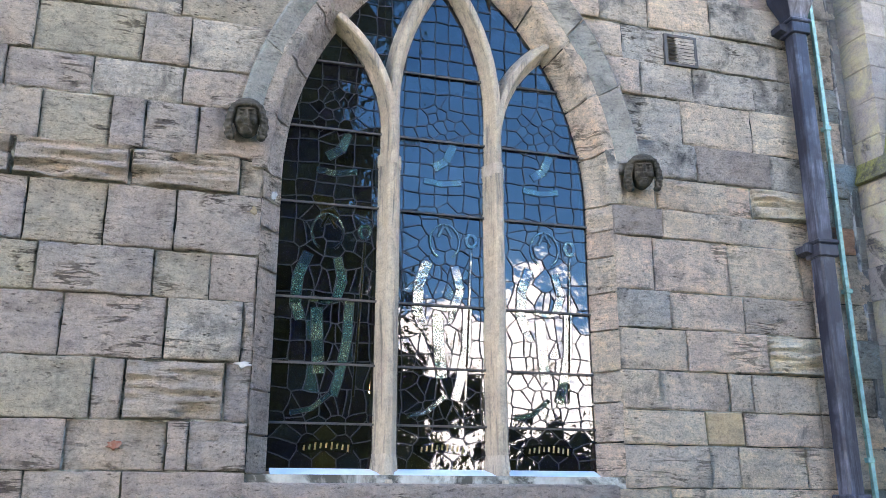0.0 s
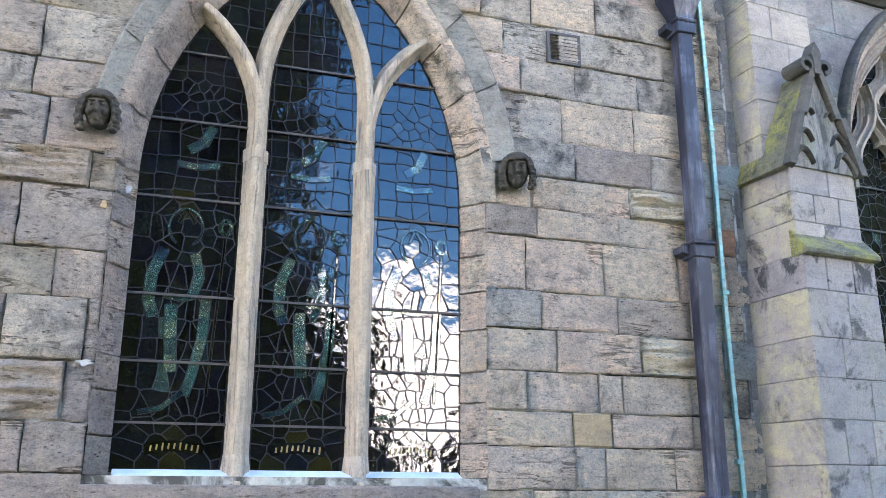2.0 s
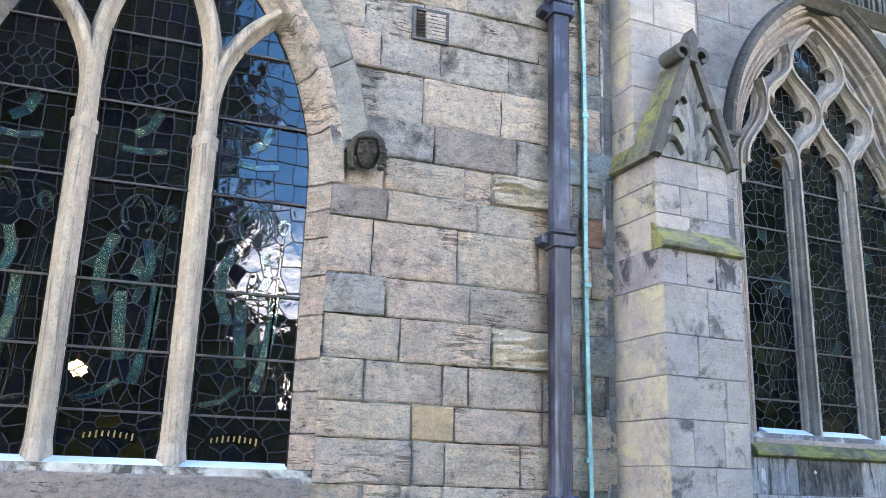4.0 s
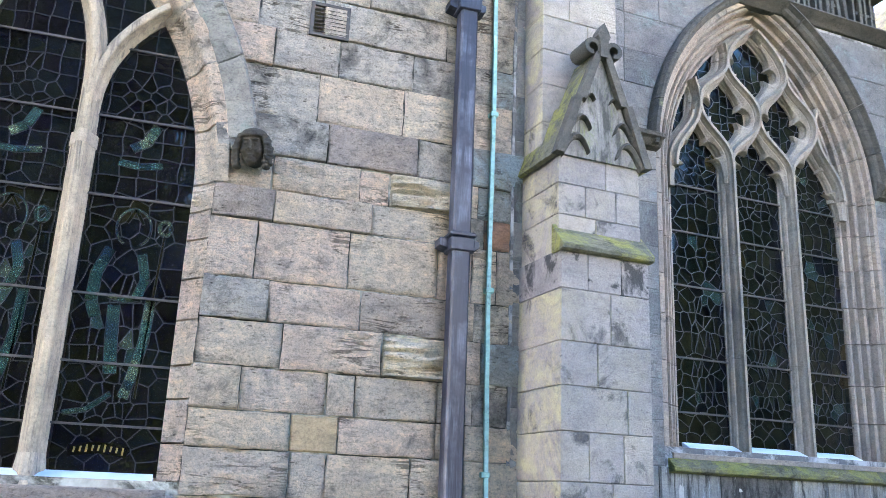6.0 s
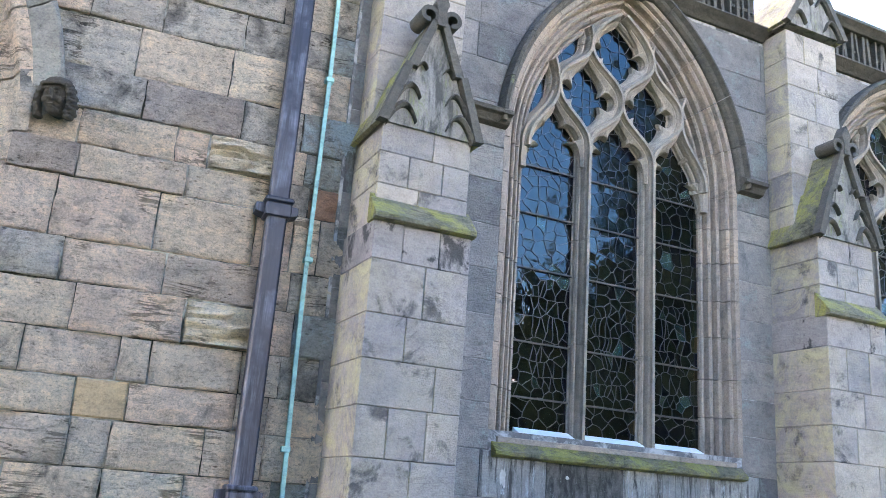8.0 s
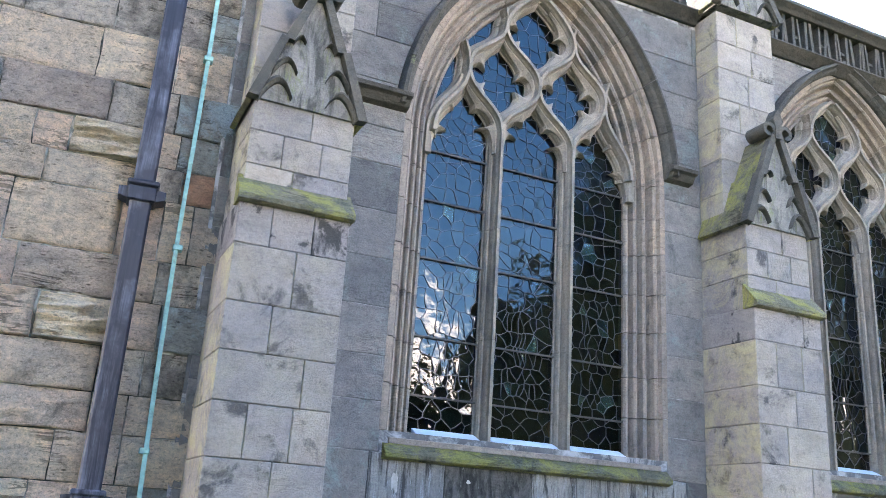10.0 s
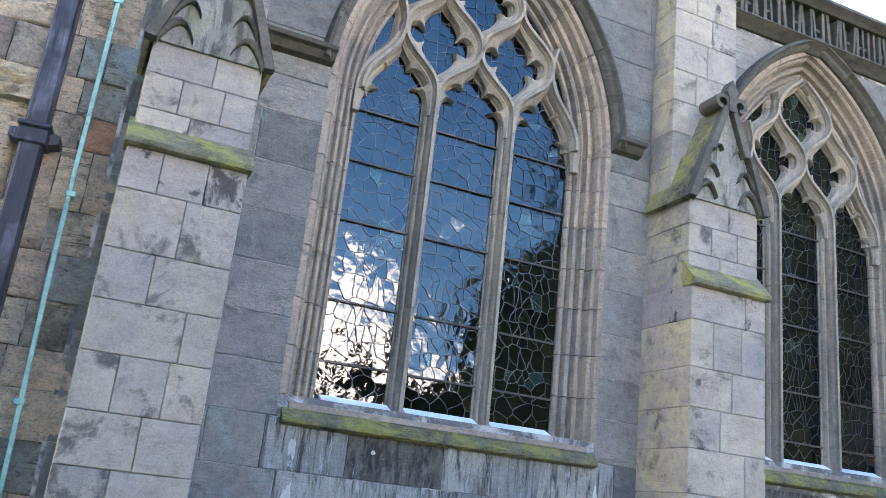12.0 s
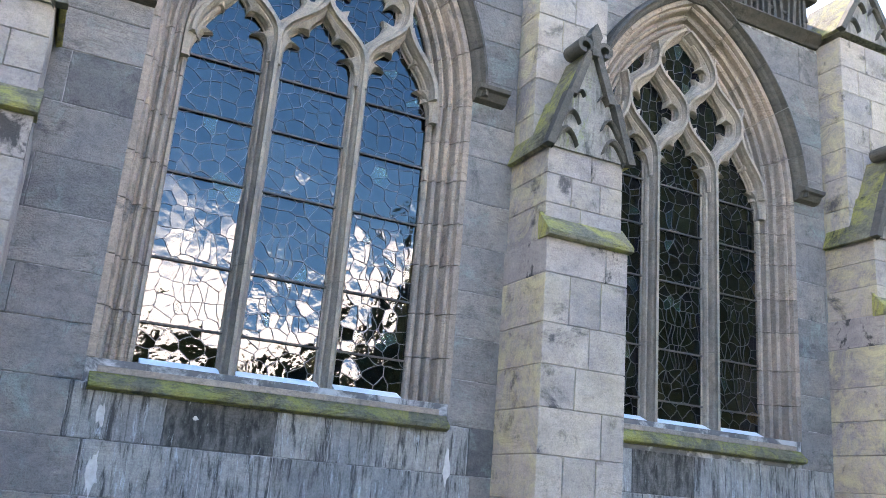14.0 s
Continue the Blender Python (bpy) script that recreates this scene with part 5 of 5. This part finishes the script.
def tree(x, y, hgt, rad, seed, label):
    rng = random.Random(seed)
    t = thing("tree", M_A @ pose(x, y, 0), label, "tree", "churchyard trees")
    bm = bmesh.new()
    rings = []
    for i in range(9):
        f = i / 8
        r = 0.34 * (1 - f) ** 0.8 + 0.03
        ox, oy = 0.25 * math.sin(f * 4 + seed), 0.2 * math.cos(f * 3 + seed)
        rings.append([bm.verts.new((ox + r * math.cos(a), oy + r * math.sin(a), hgt * 0.92 * f)) for a in [k * math.tau / 8 for k in range(8)]])
    for a, b in zip(rings, rings[1:]):
        for i in range(8):
            bm.faces.new((a[i], a[(i + 1) % 8], b[(i + 1) % 8], b[i]))
    part("trunk", bm, M_BARK, t)
    clumps = []
    for i in range(200):
        f = rng.uniform(0.10, 1.0)
        a = rng.uniform(0, math.tau)
        r = rad * (1.04 - f) ** 0.24 * rng.uniform(0.2, 1.0)
        clumps.append((r * math.cos(a), r * math.sin(a), hgt * f))
    for cx, cy, cz in clumps[::9]:
        bm = bmesh.new()
        ends = [(0.0, 0.0, max(0.6, cz - 0.6)), (cx, cy, cz)]
        a, b = Vector(ends[0]), Vector(ends[1])
        d = (b - a).normalized()
        s1 = d.orthogonal().normalized()
        s2 = d.cross(s1)
        r0 = [bm.verts.new(a + (s1 * math.cos(q) + s2 * math.sin(q)) * 0.07) for q in (0, 2.1, 4.2)]
        r1 = [bm.verts.new(b + (s1 * math.cos(q) + s2 * math.sin(q)) * 0.015) for q in (0, 2.1, 4.2)]
        for i in range(3):
            bm.faces.new((r0[i], r0[(i + 1) % 3], r1[(i + 1) % 3], r1[i]))
        part("limb", bm, M_BARK, t)
    vs, fs = [], []
    for cx, cy, cz in clumps:
        rc = rng.uniform(0.45, 0.95)
        for k in range(130):
            d = Vector((rng.gauss(0, 1), rng.gauss(0, 1), rng.gauss(0, 0.8))).normalized() * rc * rng.uniform(0.4, 1) ** 0.5
            p = Vector((cx, cy, cz)) + d
            e = Vector((rng.gauss(0, 1), rng.gauss(0, 1), rng.gauss(0, 1))).normalized()
            f = e.orthogonal().normalized()
            ln = rng.uniform(0.14, 0.28)
            b = len(vs)
            vs += [tuple(p - e * ln), tuple(p + f * ln * 0.45), tuple(p + e * ln), tuple(p - f * ln * 0.45)]
            fs.append((b, b + 1, b + 2, b + 3))
    me = bpy.data.meshes.new("crown")
    me.from_pydata(vs, [], fs)
    tagged(part("crown", me, M_LEAF, t), kind="stuff")


EVERGREEN = "dark evergreen tree with a dense crown"
tree(-4.6, -10.4, 14.5, 3.2, 1, EVERGREEN)
tree(-3.1, -9.7, 13.0, 2.0, 10, EVERGREEN)
tree(-6.6, -12.6, 14.0, 3.4, 9, EVERGREEN)
tree(-9.0, -9.5, 13.0, 3.4, 2, EVERGREEN)
tree(13.7, -9.4, 12.5, 3.2, 3, EVERGREEN)
tree(10.3, -9.9, 6.3, 1.7, 11, EVERGREEN)
tree(15.6, -9.5, 12.5, 3.4, 4, EVERGREEN)
tree(20.4, -10.5, 12.5, 3.6, 5, EVERGREEN)
tree(0.2, -21.0, 6.4, 3.0, 6, "low dark evergreen shrub")
tree(7.4, -22.0, 4.4, 2.6, 7, "low dark evergreen shrub")
tree(12.6, -21.5, 5.4, 2.8, 8, "low dark evergreen shrub")
